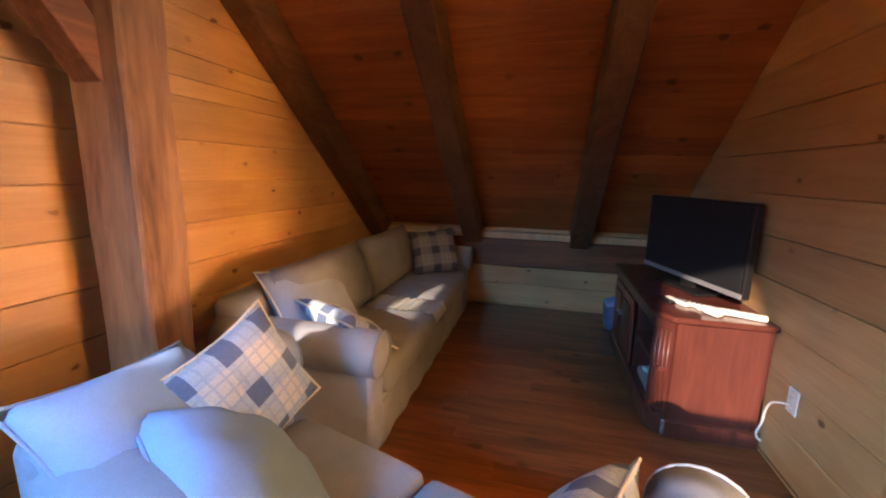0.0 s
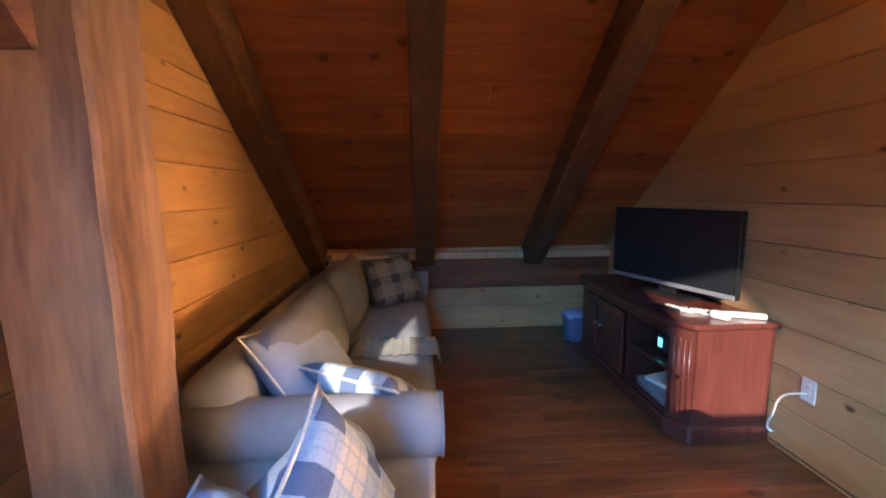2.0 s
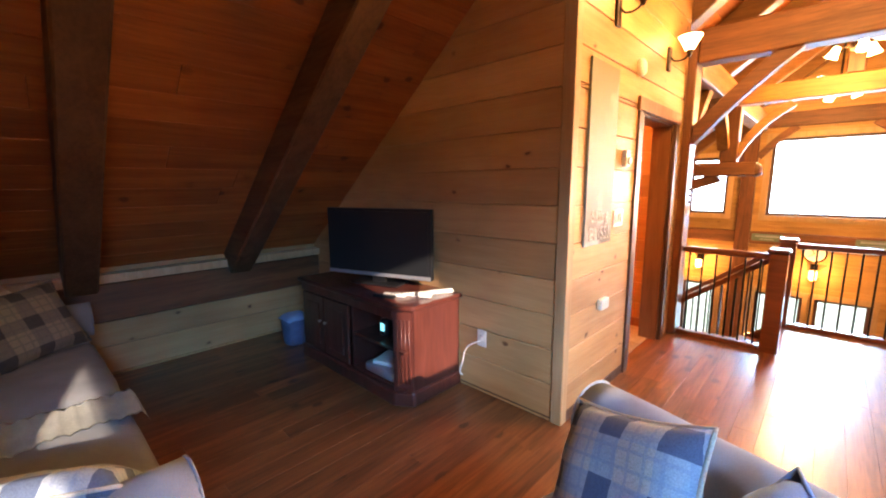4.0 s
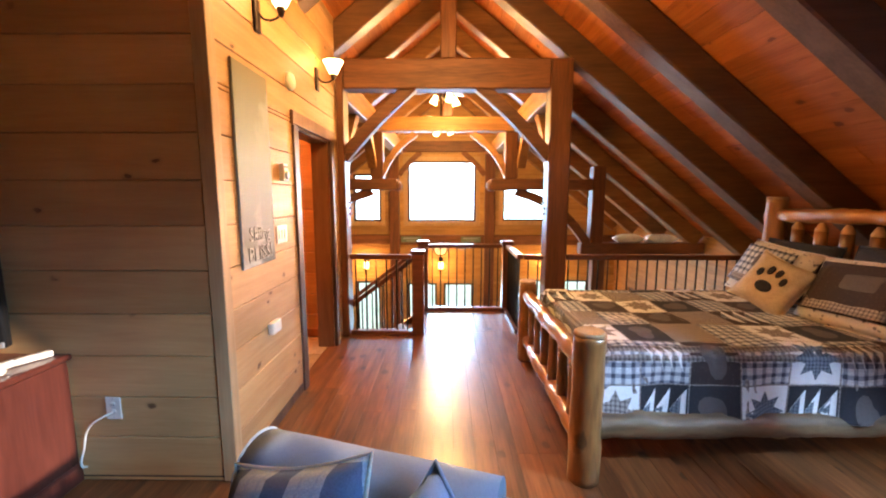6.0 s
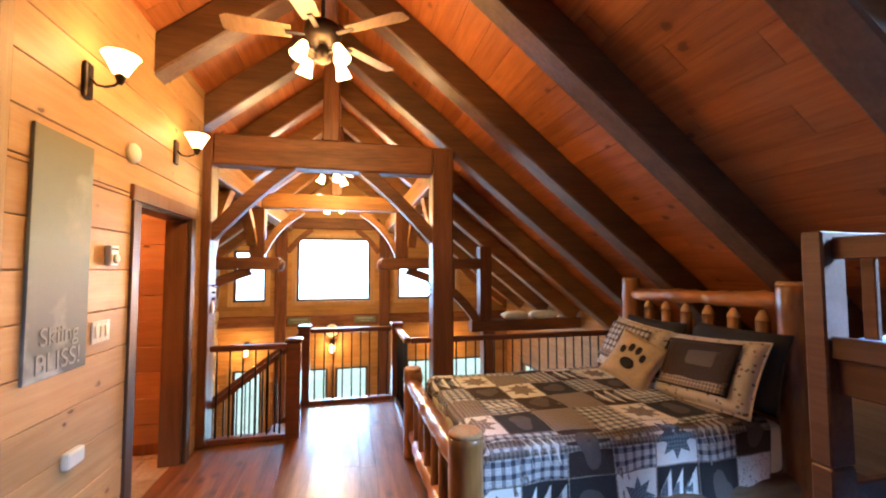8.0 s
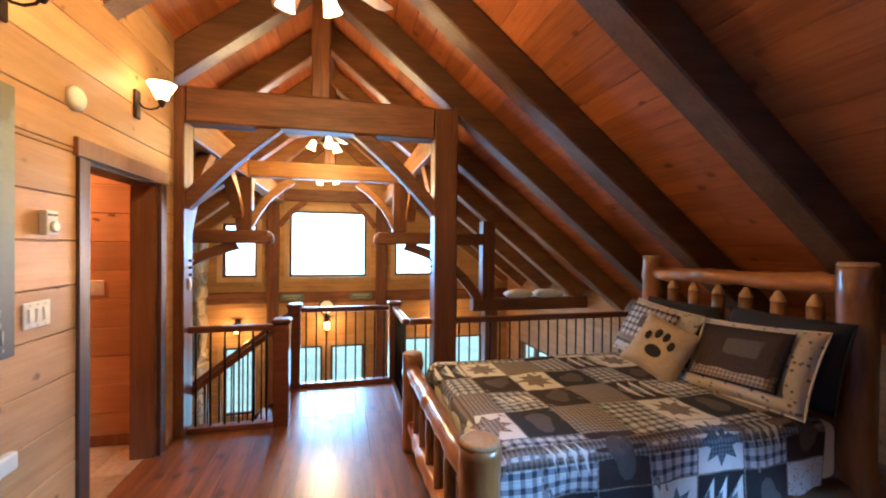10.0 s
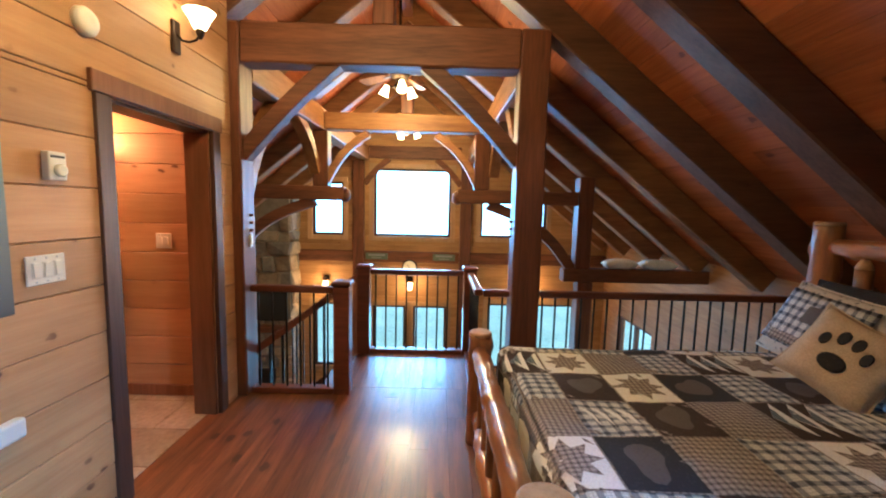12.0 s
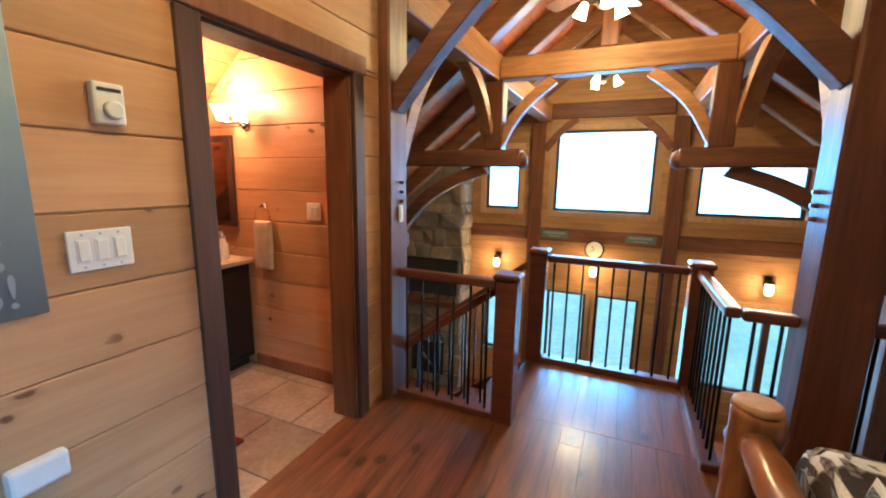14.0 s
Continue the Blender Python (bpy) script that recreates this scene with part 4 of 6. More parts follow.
cushion("throw_pillow", 0.47, 0.47, 0.15, leaning(-1.20, 1.86, 0.67, -14, 20, 20), plaid_pillow, "blue and cream plaid throw pillow leaning on the loveseat arm", trim=piping_cloth, seed=1, group="throw pillows")
cushion("throw_pillow", 0.58, 0.46, 0.24, leaning(-1.33, 1.58, 0.67, 10, 42, -8), pale_cloth, "plump pale blue pillow on the loveseat", seed=2, group="throw pillows")
cushion("throw_pillow", 0.56, 0.46, 0.24, leaning(-0.98, 1.53, 0.61, 50, 58, 10), pale_cloth, "plump pale blue pillow on the loveseat", seed=3, group="throw pillows")
cushion("throw_pillow", 0.46, 0.46, 0.16, leaning(-0.13, 1.45, 0.67, 150, 30, 20), plaid_pillow, "blue and cream plaid throw pillow against the loveseat arm", trim=piping_cloth, seed=4, group="throw pillows")
cushion("throw_pillow", 0.44, 0.42, 0.18, leaning(-0.24, 1.12, 0.66, 130, 36, -15), pale_cloth, "pale blue pillow in the loveseat corner", seed=5, group="throw pillows")
cushion("throw_pillow", 0.46, 0.44, 0.15, leaning(-1.22, 2.66, 0.62, 60, 55, 6), plaid_pillow, "blue and cream plaid pillow lying behind the sofa arm", trim=piping_cloth, seed=6, group="throw pillows")
cushion("throw_pillow", 0.48, 0.46, 0.16, leaning(-1.22, 4.52, 0.70, -60, 30, 4), plaid_shaded, "plaid throw pillow on the sofa, colours darkened for shade", trim=plaid_shaded, seed=7, group="throw pillows")
cushion("throw_pillow", 0.62, 0.55, 0.20, leaning(-1.50, 2.80, 0.66, -5, 36, -6), sofa_cloth, "pale grey back pillow with light piping on the sofa", trim=piping_cloth, seed=8, group="throw pillows")
blanket = thing("folded_blanket", "folded cream fleece blanket at the head of the sofa", "blanket")
for i in range(3):
    part("fold", flat(lump(0.62 - 0.05 * i, 0.30, 0.05, 0.02, 0.01, i + 20), Matrix.Translation((-1.55, 4.85, 0.74 + 0.045 * i)) @ Matrix.Rotation(radians(4 * i), 4, "Z")), towel_cloth, blanket, smooth=True)
# added ribbed sheet in place of slat-striped sunlight on the seat
throw = thing("sun_patch", "pale ribbed sheet standing in for a striped sun patch on the sofa seat", "throw")
bm = bmesh.new()
nx, ny = 30, 14
grid = [[None] * (ny + 1) for _ in range(nx + 1)]
for i in range(nx + 1):
    for j in range(ny + 1):
        x, y = -1.42 + 0.56 * i / nx, 3.28 + 0.30 * j / ny
        drop = max(0.0, x + 0.90) * 1.6
        grid[i][j] = bm.verts.new((x - max(0, x + 0.88) * 0.3, y + 0.01 * math.sin(i * 0.7), 0.497 + 0.012 * abs(math.sin(i * 1.05)) - drop + 0.01 * noise.noise(Vector((x * 6, y * 6, 1)))))
for i in range(nx):
    for j in range(ny):
        bm.faces.new((grid[i][j], grid[i + 1][j], grid[i + 1][j + 1], grid[i][j + 1])).smooth = True
bmesh.ops.solidify(bm, geom=bm.faces[:], thickness=0.012)
part("ribbed_cloth", bm, ribbed_cloth, throw)


# ---- television stand and what stands on it ----
stand = thing("tv_stand", "dark cherry wood television stand with doors and open shelves", "tv stand")
FOOT = [(0.47, 4.44), (0.47, 3.17), (0.555, 3.05), (1.02, 3.05), (1.02, 4.44)]


def prism(points, z0, z1, grow=0.0, bevel=0.004):
    c = Vector((sum(p[0] for p in points) / len(points), sum(p[1] for p in points) / len(points)))
    pts = [(p[0] + (grow if p[0] > c.x else -grow), p[1] + (grow if p[1] > c.y else -grow), z0) for p in points]
    bm = slab(pts, (0, 0, z1 - z0))
    if bevel:
        bmesh.ops.bevel(bm, geom=bm.edges[:], offset=bevel, segments=1, affect="EDGES")
    return bm


part("plinth", prism(FOOT, 0.0, 0.11, 0.012, 0.012), cherry, stand)
part("top", prism([(0.47, 4.44), (0.47, 3.17), (0.555, 3.05), (1.015, 3.05), (1.015, 4.44)], 0.685, 0.72, 0.02, 0.010), cherry, stand)
part("end_panel", box(0.56, 1.02, 3.052, 3.075, 0.11, 0.685, 0.003), cherry, stand)
part("end_panel", box(0.50, 1.02, 4.41, 4.438, 0.11, 0.685, 0.003), cherry, stand)
part("back_panel", box(1.00, 1.018, 3.076, 4.409, 0.11, 0.685), cherry, stand)
part("divider", box(0.50, 0.998, 3.68, 3.70, 0.11, 0.685), cherry, stand)
part("pilaster", slab([(0.472, 3.165, 0.11), (0.553, 3.055, 0.11), (0.567, 3.066, 0.11), (0.492, 3.175, 0.11)], (0, 0, 0.575)), cherry, stand, "fluted corner pilaster")
for k in range(4):
    f = 0.2 + 0.2 * k
    part("flute", rod((0.470 + 0.083 * f, 3.165 - 0.112 * f, 0.16), (0.470 + 0.083 * f, 3.165 - 0.112 * f, 0.62), 0.006, sides=6), cherry, stand)
part("shelf_board", box(0.49, 0.998, 3.08, 3.678, 0.385, 0.403), cherry, stand)
part("shelf_board", box(0.49, 0.998, 3.08, 3.678, 0.115, 0.13), cherry, stand)
part("face_rail", box(0.472, 0.494, 3.18, 4.43, 0.615, 0.684, 0.003), cherry, stand)
for y0, y1, ky in ((3.71, 4.055, 4.02), (4.065, 4.405, 4.10)):
    d = part("cabinet_door", box(0.468, 0.490, y0, y1, 0.125, 0.605, 0.004), cherry, stand)
    part("panel", box(0.460, 0.469, y0 + 0.06, y1 - 0.06, 0.19, 0.54, 0.006), cherry, d)
    part("knob", lathe([(0.004, 0.0), (0.005, 0.012), (0.013, 0.018), (0.011, 0.028), (0.002, 0.031)], 12, Matrix.Translation((0.468, ky, 0.40)) @ Matrix.Rotation(radians(-90), 4, "Y")), silver, d, "bright metal knob")

tv = thing("television", "large black flat-screen television on its low stand", "television")
A, B = Vector((0.62, 4.19, 0)), Vector((0.93, 3.256, 0))
TM = Matrix.Translation((A + B) / 2) @ Matrix.Rotation(math.atan2((B - A).y, (B - A).x), 4, "Z")
L = (B - A).length
part("housing", flat(box(-L / 2, L / 2, 0.0, 0.05, 0.785, 1.335, 0.008, 2), TM), gloss_black, tv)
part("screen", flat(box(-L / 2 + 0.022, L / 2 - 0.022, -0.006, 0.001, 0.825, 1.313), TM), screen_black, tv, "dark glossy screen")
part("bezel_strip", flat(box(-L / 2 + 0.004, L / 2 - 0.004, -0.010, 0.001, 0.788, 0.818, 0.003), TM), silver, tv, "silver lower bezel")
part("neck", flat(box(-0.06, 0.06, 0.015, 0.045, 0.735, 0.786), TM), gloss_black, tv)
part("foot", flat(box(-0.22, 0.22, -0.07, 0.13, 0.722, 0.738, 0.006), TM), gloss_black, tv)


def small_box(name, x, y, z, w, d, h, turn, material, label, category, extra=()):
    t = thing(name, label, category, "", Matrix.Translation((x, y, z)) @ Matrix.Rotation(radians(turn), 4, "Z"))
    part("case", box(-w / 2, w / 2, -d / 2, d / 2, 0, h, min(w, d, h) * 0.3, 2), material, t, smooth=True)
    for n, b, m in extra:
        part(n, box(*b, 0.001), m, t)
    return t


BUTTONS = [("button", (-0.012 + 0.014 * (i % 2), -0.003 + 0.014 * (i % 2), -0.06 + 0.025 * (i // 2), -0.048 + 0.025 * (i // 2), 0.02, 0.024), slot_dark) for i in range(8)]
for x, y, a, m in ((0.56, 3.36, 20, gloss_black), (0.63, 3.33, 30, white_plastic), (0.69, 3.29, 50, white_plastic)):
    small_box("remote_control", x, y, 0.721, 0.045, 0.17, 0.022, a, m, "slim remote control lying on the television stand", "remote", BUTTONS)
for x, y, a in ((0.84, 3.17, 75), (0.93, 3.13, 65)):
    small_box("game_controller", x, y, 0.721, 0.04, 0.15, 0.032, a, white_plastic, "white game controller lying on the television stand", "controller", [("button", (-0.008, 0.008, -0.03, -0.014, 0.031, 0.035), silver)])
small_box("game_controller", 0.75, 3.14, 0.721, 0.05, 0.10, 0.045, 30, white_plastic, "white hand controller with a loose cord", "controller")


def cord(name, pts, r, material, label):
    cu = bpy.data.curves.new(name, "CURVE")
    cu.dimensions, cu.bevel_depth, cu.bevel_resolution, cu.resolution_u = "3D", r, 2, 6
    sp = cu.splines.new("BEZIER")
    sp.bezier_points.add(len(pts) - 1)
    for b, p in zip(sp.bezier_points, pts):
        b.co, b.handle_left_type, b.handle_right_type = p, "AUTO", "AUTO"
    tmp = bpy.data.objects.new("tmp", cu)
    scene.collection.objects.link(tmp)
    me = bpy.data.meshes.new_from_object(tmp.evaluated_get(bpy.context.evaluated_depsgraph_get()))
    bpy.data.objects.remove(tmp)
    me.materials.clear()
    me.materials.append(material)
    return tagged(new(name, me), label, "cord")


cord("controller_cord", [(0.75, 3.17, 0.735), (0.70, 3.22, 0.728), (0.76, 3.25, 0.728), (0.84, 3.20, 0.728), (0.80, 3.14, 0.728)], 0.004, white_plastic, "white controller cord curled on the stand")
small_box("game_console", 0.72, 3.42, 0.404, 0.30, 0.10, 0.14, 5, gloss_black, "small black console on the open shelf", "console", [("status_light", (-0.152, -0.148, -0.02, 0.02, 0.05, 0.11), glow("blue_status_light", (0.1, 0.7, 1.0), 1.2))])
small_box("set_top_box", 0.70, 3.38, 0.131, 0.40, 0.34, 0.07, 0, silver, "flat silver player on the lower shelf", "player")
small_box("disc_case", 0.66, 3.40, 0.202, 0.24, 0.22, 0.03, 18, white_plastic, "pale booklet lying on the player", "booklet")

hamper = thing("wicker_bin", "blue and white fabric bin on the floor by the knee wall", "bin")
part("bin_body", lathe([(0.10, 0.0), (0.115, 0.02), (0.13, 0.24), (0.125, 0.25), (0.105, 0.24), (0.10, 0.05)], 16, Matrix.Translation((0.56, 4.78, 0.0))), flecked("blue_canvas", (0.10, 0.14, 0.24), (0.07, 0.10, 0.17), 0.9), hamper)
part("liner", flat(puff(0.24, 0.22, 0.10, 8, 0.02, 9), Matrix.Translation((0.56, 4.78, 0.25))), pale_cloth, hamper, "white liner bunched in the top")


def outlet(name, place, w, h, label, category, gang=1, kind="outlet"):
    """A wall plate. Local frame: x across, z up, facing -y."""
    o = thing(name, label, category, "", place)
    part("plate", box(-w / 2, w / 2, -0.008, 0.0, -h / 2, h / 2, 0.003), white_plastic, o)
    for g in range(gang):
        x = (g - (gang - 1) / 2) * 0.046
        if kind == "outlet":
            for z in (-0.02, 0.02):
                s = part("socket", lathe([(0.016, -0.001), (0.016, 0.002), (0.013, 0.003)], 12, Matrix.Translation((x, -0.008, z)) @ Matrix.Rotation(radians(90), 4, "X")), white_plastic, o)
                for q in (-0.006, 0.006):
                    part("slot", box(x + q - 0.001, x + q + 0.001, -0.0125, -0.010, z - 0.004, z + 0.004), slot_dark, s)
        else:
            part("switch_surround", box(x - 0.017, x + 0.017, -0.010, -0.007, -0.034, 0.034, 0.001), white_plastic, o)
            part("switch_paddle", flat(box(x - 0.014, x + 0.014, -0.015, -0.009, -0.030, 0.030, 0.002), Matrix.Rotation(radians(3 if g % 2 else -3), 4, "X")), white_plastic, o)
        for z in (-h / 2 + 0.012, h / 2 - 0.012):
            part("screw", lathe([(0.0035, 0), (0.0035, 0.0015), (0.002, 0.002)], 8, Matrix.Translation((x, -0.008, z)) @ Matrix.Rotation(radians(90), 4, "X")), silver, o)
    return o


WEST_FACE = Matrix.Rotation(radians(-90), 4, "Z")
outlet("power_outlet", Matrix.Translation((TVX - 0.0185, 2.84, 0.42)) @ WEST_FACE, 0.08, 0.125, "white wall outlet with a cord plugged in", "outlet")
cord("power_cord", [(TVX - 0.03, 2.84, 0.40), (TVX - 0.06, 2.86, 0.395), (TVX - 0.06, 2.95, 0.33), (TVX - 0.05, 3.00, 0.20), (TVX - 0.05, 3.02, 0.10), (TVX - 0.03, 3.015, 0.085)], 0.006, white_plastic, "white power cord hanging to the stand").parent = stand


# ---- log bed ----
BX0, BX1, FY, HY = 1.08, 2.72, 0.33, -1.87
bed = thing("log_bed", "varnished log bed with pointed spindles in head and foot", "bed")


def log(a, b, r, parent, name, r1=None, mat=None, wob=0.10, sides=14):
    """A peeled log: slightly crooked, swollen in places, with knot stubs standing out of it."""
    a, b = Vector(a), Vector(b)
    n = max(6, int((b - a).length / 0.035))
    bm = rod(a, b, r, r1, max(sides, 18), rings=n, wob=wob * 0.4)
    along = (b - a).normalized()
    rng = random.Random(int(a.x * 971 + b.y * 613 + r * 9000 + a.z * 77))
    stubs = []
    for k in range(int((b - a).length / 0.15)):
        side = Vector((rng.uniform(-1, 1), rng.uniform(-1, 1), rng.uniform(-1, 1)))
        side = (side - along * side.dot(along)).normalized()
        stubs.append((a.lerp(b, rng.uniform(0.05, 0.95)) + side * r, rng.uniform(0.016, 0.032), rng.uniform(0.10, 0.34) * r))
    tall = abs(along.z) > 0.9
    for v in bm.verts:
        f = (v.co - a).dot(along)
        axis = a + along * f
        out = v.co - axis
        if out.length < r * 0.3:
            continue
        swell = 1 + wob * (0.9 * noise.noise(v.co * 7 + a * 3) + 0.5 * noise.noise(v.co * 21))
        push = sum(h * math.exp(-((v.co - c).length / w) ** 2) for c, w, h in stubs)
        crook = Vector((0, 0, 0)) if tall else Vector((0, 1, 1)) * 0.016 * noise.noise(Vector((f * 2.2, a.z * 5, a.y)))
        v.co = axis + out * swell + out.normalized() * push + crook
    for f in bm.faces:
        f.smooth = len(f.verts) < 5
    return part(name, bm, mat or log_wood, parent)


def log_upright(x, y, top, r, name):
    p = log((x, y, 0), (x, y, top - 0.02), r * 1.03, bed, name, r, log_post, 0.07, 18)
    part("sawn_top", lathe([(r * 1.0, top - 0.025), (r * 0.98, top - 0.008), (r * 0.86, top)], 18, Matrix.Translation((x, y, 0))), log_end, p, "pale sawn log end")
    return p


log_upright(BX0, FY, 0.84, 0.082, "foot_post")
log_upright(BX1, FY, 0.76, 0.076, "foot_post")
log_upright(BX0 + 0.10, HY, 1.53, 0.088, "head_post")
log_upright(BX1 - 0.02, HY, 1.53, 0.080, "head_post")
log((BX0 + 0.06, FY, 0.64), (BX1 - 0.06, FY, 0.62), 0.055, bed, "foot_rail", wob=0.22)
log((BX0 + 0.06, FY, 0.20), (BX1 - 0.06, FY, 0.20), 0.05, bed, "foot_rail", wob=0.22)
log((BX0 + 0.16, HY, 1.40), (BX1 - 0.08, HY, 1.37), 0.055, bed, "head_rail", wob=0.25)
log((BX0 + 0.16, HY, 0.62), (BX1 - 0.08, HY, 0.62), 0.055, bed, "head_rail", wob=0.2)


def spindle(x, y, z0, z1, r):
    s = part("spindle", rod((x, y, z0), (x, y, z1 - 0.07), r, r * 0.95, 10, rings=6, wob=0.12), log_post, bed)
    part("pointed_tip", lathe([(r * 0.95, z1 - 0.072), (r * 0.93, z1 - 0.055), (r * 0.30, z1)], 10, Matrix.Translation((x, y, 0))), log_end, s, "pale carved tip")


for i in range(6):
    spindle(BX0 + 0.22 + i * 0.235, FY, 0.22, 0.62, 0.034)
    spindle(BX0 + 0.30 + i * 0.215, HY, 0.62, 1.33, 0.045)
log((BX0 + 0.06, FY - 0.06, 0.27), (BX0 + 0.12, HY + 0.06, 0.27), 0.072, bed, "side_rail", mat=bark_log, wob=0.16)
log((BX1 - 0.04, FY - 0.06, 0.27), (BX1 - 0.04, HY + 0.06, 0.27), 0.07, bed, "side_rail", mat=bark_log, wob=0.16)
mattress = tagged(part("mattress", box(BX0 + 0.11, BX1 - 0.09, HY + 0.10, FY - 0.10, 0.34, 0.655, 0.05, 3), white_plastic), "white mattress under the patchwork quilt", "mattress")

# the quilt: a draped sheet with sewn blocks; s runs across the bed, v from foot to head
QX, QHALF, QTOP, QDROP = (BX0 + BX1) / 2 + 0.01, 0.745, 0.70, 0.43
QFOOT = FY - 0.17
QV0, QV1 = QFOOT + 0.40, HY + 0.24


def quilt_at(s, v, lift=0.0):
    """The point of the quilt's surface at s metres from the bed's middle and v along it; past the edges it hangs."""
    a = abs(s)
    sg = 1 if s >= 0 else -1
    bump = 0.012 * noise.noise(Vector((s * 3.1, v * 3.1, 0.3))) + 0.006 * noise.noise(Vector((s * 9, v * 9, 5)))
    r = 0.07
    d = v - QFOOT
    if d <= 0:
        y, fall = v, 0.0
    elif d < r * math.pi / 2:
        y, fall = QFOOT + r * math.sin(d / r), r - r * math.cos(d / r)
    else:
        y, fall = QFOOT + r + 0.01 * math.sin(s * 14), r + d - r * math.pi / 2
    if d > 0:
        y += lift
    if a < QHALF - r:
        p = Vector((s, y, QTOP + bump + lift))
    elif a < QHALF - r + r * math.pi / 2:
        t = (a - (QHALF - r)) / r
        p = Vector((sg * (QHALF - r + (r + lift) * math.sin(t)), y, QTOP - r + (r + lift) * math.cos(t) + bump * 0.5))
    else:
        e = a - (QHALF - r + r * math.pi / 2)
        wave = 0.022 * math.sin(v * 9.0) * e / 0.3 + 0.012 * math.sin(v * 21.0 + 1) * e / 0.3
        p = Vector((sg * (QHALF + lift + 0.05 * e + wave), y, QTOP - r - e))
    p.z = max(0.30, p.z - fall)
    return (QX + p.x, p.y, p.z)


def quilt_patch(name, s0, s1, v0, v1, material, parent, lift=0.002, n=5):
    bm = bmesh.new()
    g = [[bm.verts.new(quilt_at(s0 + (s1 - s0) * i / n, v0 + (v1 - v0) * j / n, lift - (0.0016 if i in (0, n) or j in (0, n) else 0))) for j in range(n + 1)] for i in range(n + 1)]
    for i in range(n):
        for j in range(n):
            bm.faces.new((g[i][j], g[i][j + 1], g[i + 1][j + 1], g[i + 1][j])).smooth = True
    return part(name, bm, material, parent)


def quilt_shape(name, poly, material, parent, lift=0.005):
    """A sewn-on shape from a fan of points (s, v) about its middle."""
    cs, cv = sum(p[0] for p in poly) / len(poly), sum(p[1] for p in poly) / len(poly)
    bm = bmesh.new()
    mid = bm.verts.new(quilt_at(cs, cv, lift))
    half = [bm.verts.new(quilt_at((p[0] + cs) / 2, (p[1] + cv) / 2, lift)) for p in poly]
    rim = [bm.verts.new(quilt_at(p[0], p[1], lift)) for p in poly]
    m = len(poly)
    for i in range(m):
        j = (i + 1) % m
        bm.faces.new((mid, half[i], half[j]))
        bm.faces.new((half[i], rim[i], rim[j], half[j]))
    return part(name, bm, material, parent)


def print_cloth(name, a, b_, scale):
    """Cotton with a small all-over print."""
    m, nt, b = base_mat(name, a, 0.9)
    co = nt.nodes.new("ShaderNodeTexCoord").outputs["Object"]
    v = nt.nodes.new("ShaderNodeTexVoronoi")
    v.inputs["Scale"].default_value = scale
    nt.links.new(co, v.inputs["Vector"])
    w = spots(nt, Scale=220.0, Detail=2.0)
    nt.links.new(co, w.inputs["Vector"])
    col = mixed(nt, "MIX", ramp(nt, v.outputs["Distance"], (0.22, 1.0), (0.30, 0.0)), a, b_)
    col = mixed(nt, "MULTIPLY", 0.6, col, ramp(nt, w.outputs[0], (0.3, 0.7), (0.7, 1.1)))
    nt.links.new(col, b.inputs["Base Color"])
    bumped(nt, b, w.outputs[0], 0.2, 0.002)
    return m


Q_WHITE = print_cloth("cream_print", (0.82, 0.84, 0.88), (0.74, 0.76, 0.80), 90.0)
Q_DOTS = print_cloth("dotted_print", (0.68, 0.72, 0.78), (0.19, 0.18, 0.19), 55.0)
Q_NAVY = print_cloth("charcoal_print", (0.022, 0.024, 0.034), (0.034, 0.036, 0.046), 60.0)
Q_BROWN = print_cloth("brown_print", (0.040, 0.027, 0.030), (0.055, 0.040, 0.043), 45.0)
Q_TAUPE = print_cloth("taupe_print", (0.105, 0.095, 0.10), (0.085, 0.075, 0.08), 70.0)
Q_CHECK = plaid("grey_blue_check", (0.70, 0.73, 0.78), (0.27, 0.30, 0.38), (0.05, 0.062, 0.10), (0.20, 0.21, 0.25), 0.055, swap=True)
Q_GREY = plaid("brown_tweed_check", (0.44, 0.40, 0.39), (0.25, 0.22, 0.22), (0.10, 0.09, 0.095), (0.16, 0.145, 0.15), 0.025, swap=True)
Q_BLUE = plaid("blue_check", (0.23, 0.28, 0.34), (0.12, 0.16, 0.22), (0.05, 0.065, 0.10), (0.10, 0.13, 0.17), 0.02, swap=True)

quilt = thing("patchwork_quilt", "patchwork quilt in cream, charcoal and blue checks, spread over the bed", "quilt")
smax = QHALF - 0.07 + 0.07 * math.pi / 2 + QDROP
bm = bmesh.new()
NS, NV = 64, 56
g = [[bm.verts.new(quilt_at(-smax + 2 * smax * i / NS, QV1 + (QV0 - QV1) * j / NV)) for j in range(NV + 1)] for i in range(NS + 1)]
for i in range(NS):
    for j in range(NV):
        bm.faces.new((g[i][j], g[i][j + 1], g[i + 1][j + 1], g[i + 1][j])).smooth = True
bmesh.ops.solidify(bm, geom=bm.faces[:], thickness=0.015)
part("quilt_sheet", bm, Q_GREY, quilt)
CELL = 0.27
ns = int(2 * smax / CELL)
cs_ = 2 * smax / ns
nv = 8
cv_ = (QV0 - QV1) / nv
rows_of = ["CSGBSGB", "DPADPSA", "KSBKPSB", "PKADKGA", "SPDSBPD", "BGSKPGS", "PSAPBSA", "KPBDSKP", "SGBSGBS", "CPACPAC"]


def star(s, v, r, material, parent):
    pts = []
    for k in range(16):
        a = 2 * math.pi * k / 16
        q = r if k % 2 == 0 else r * 0.56
        pts.append((s + q * math.cos(a), v + q * math.sin(a)))
    return quilt_shape("star", pts, material, parent, 0.0055)


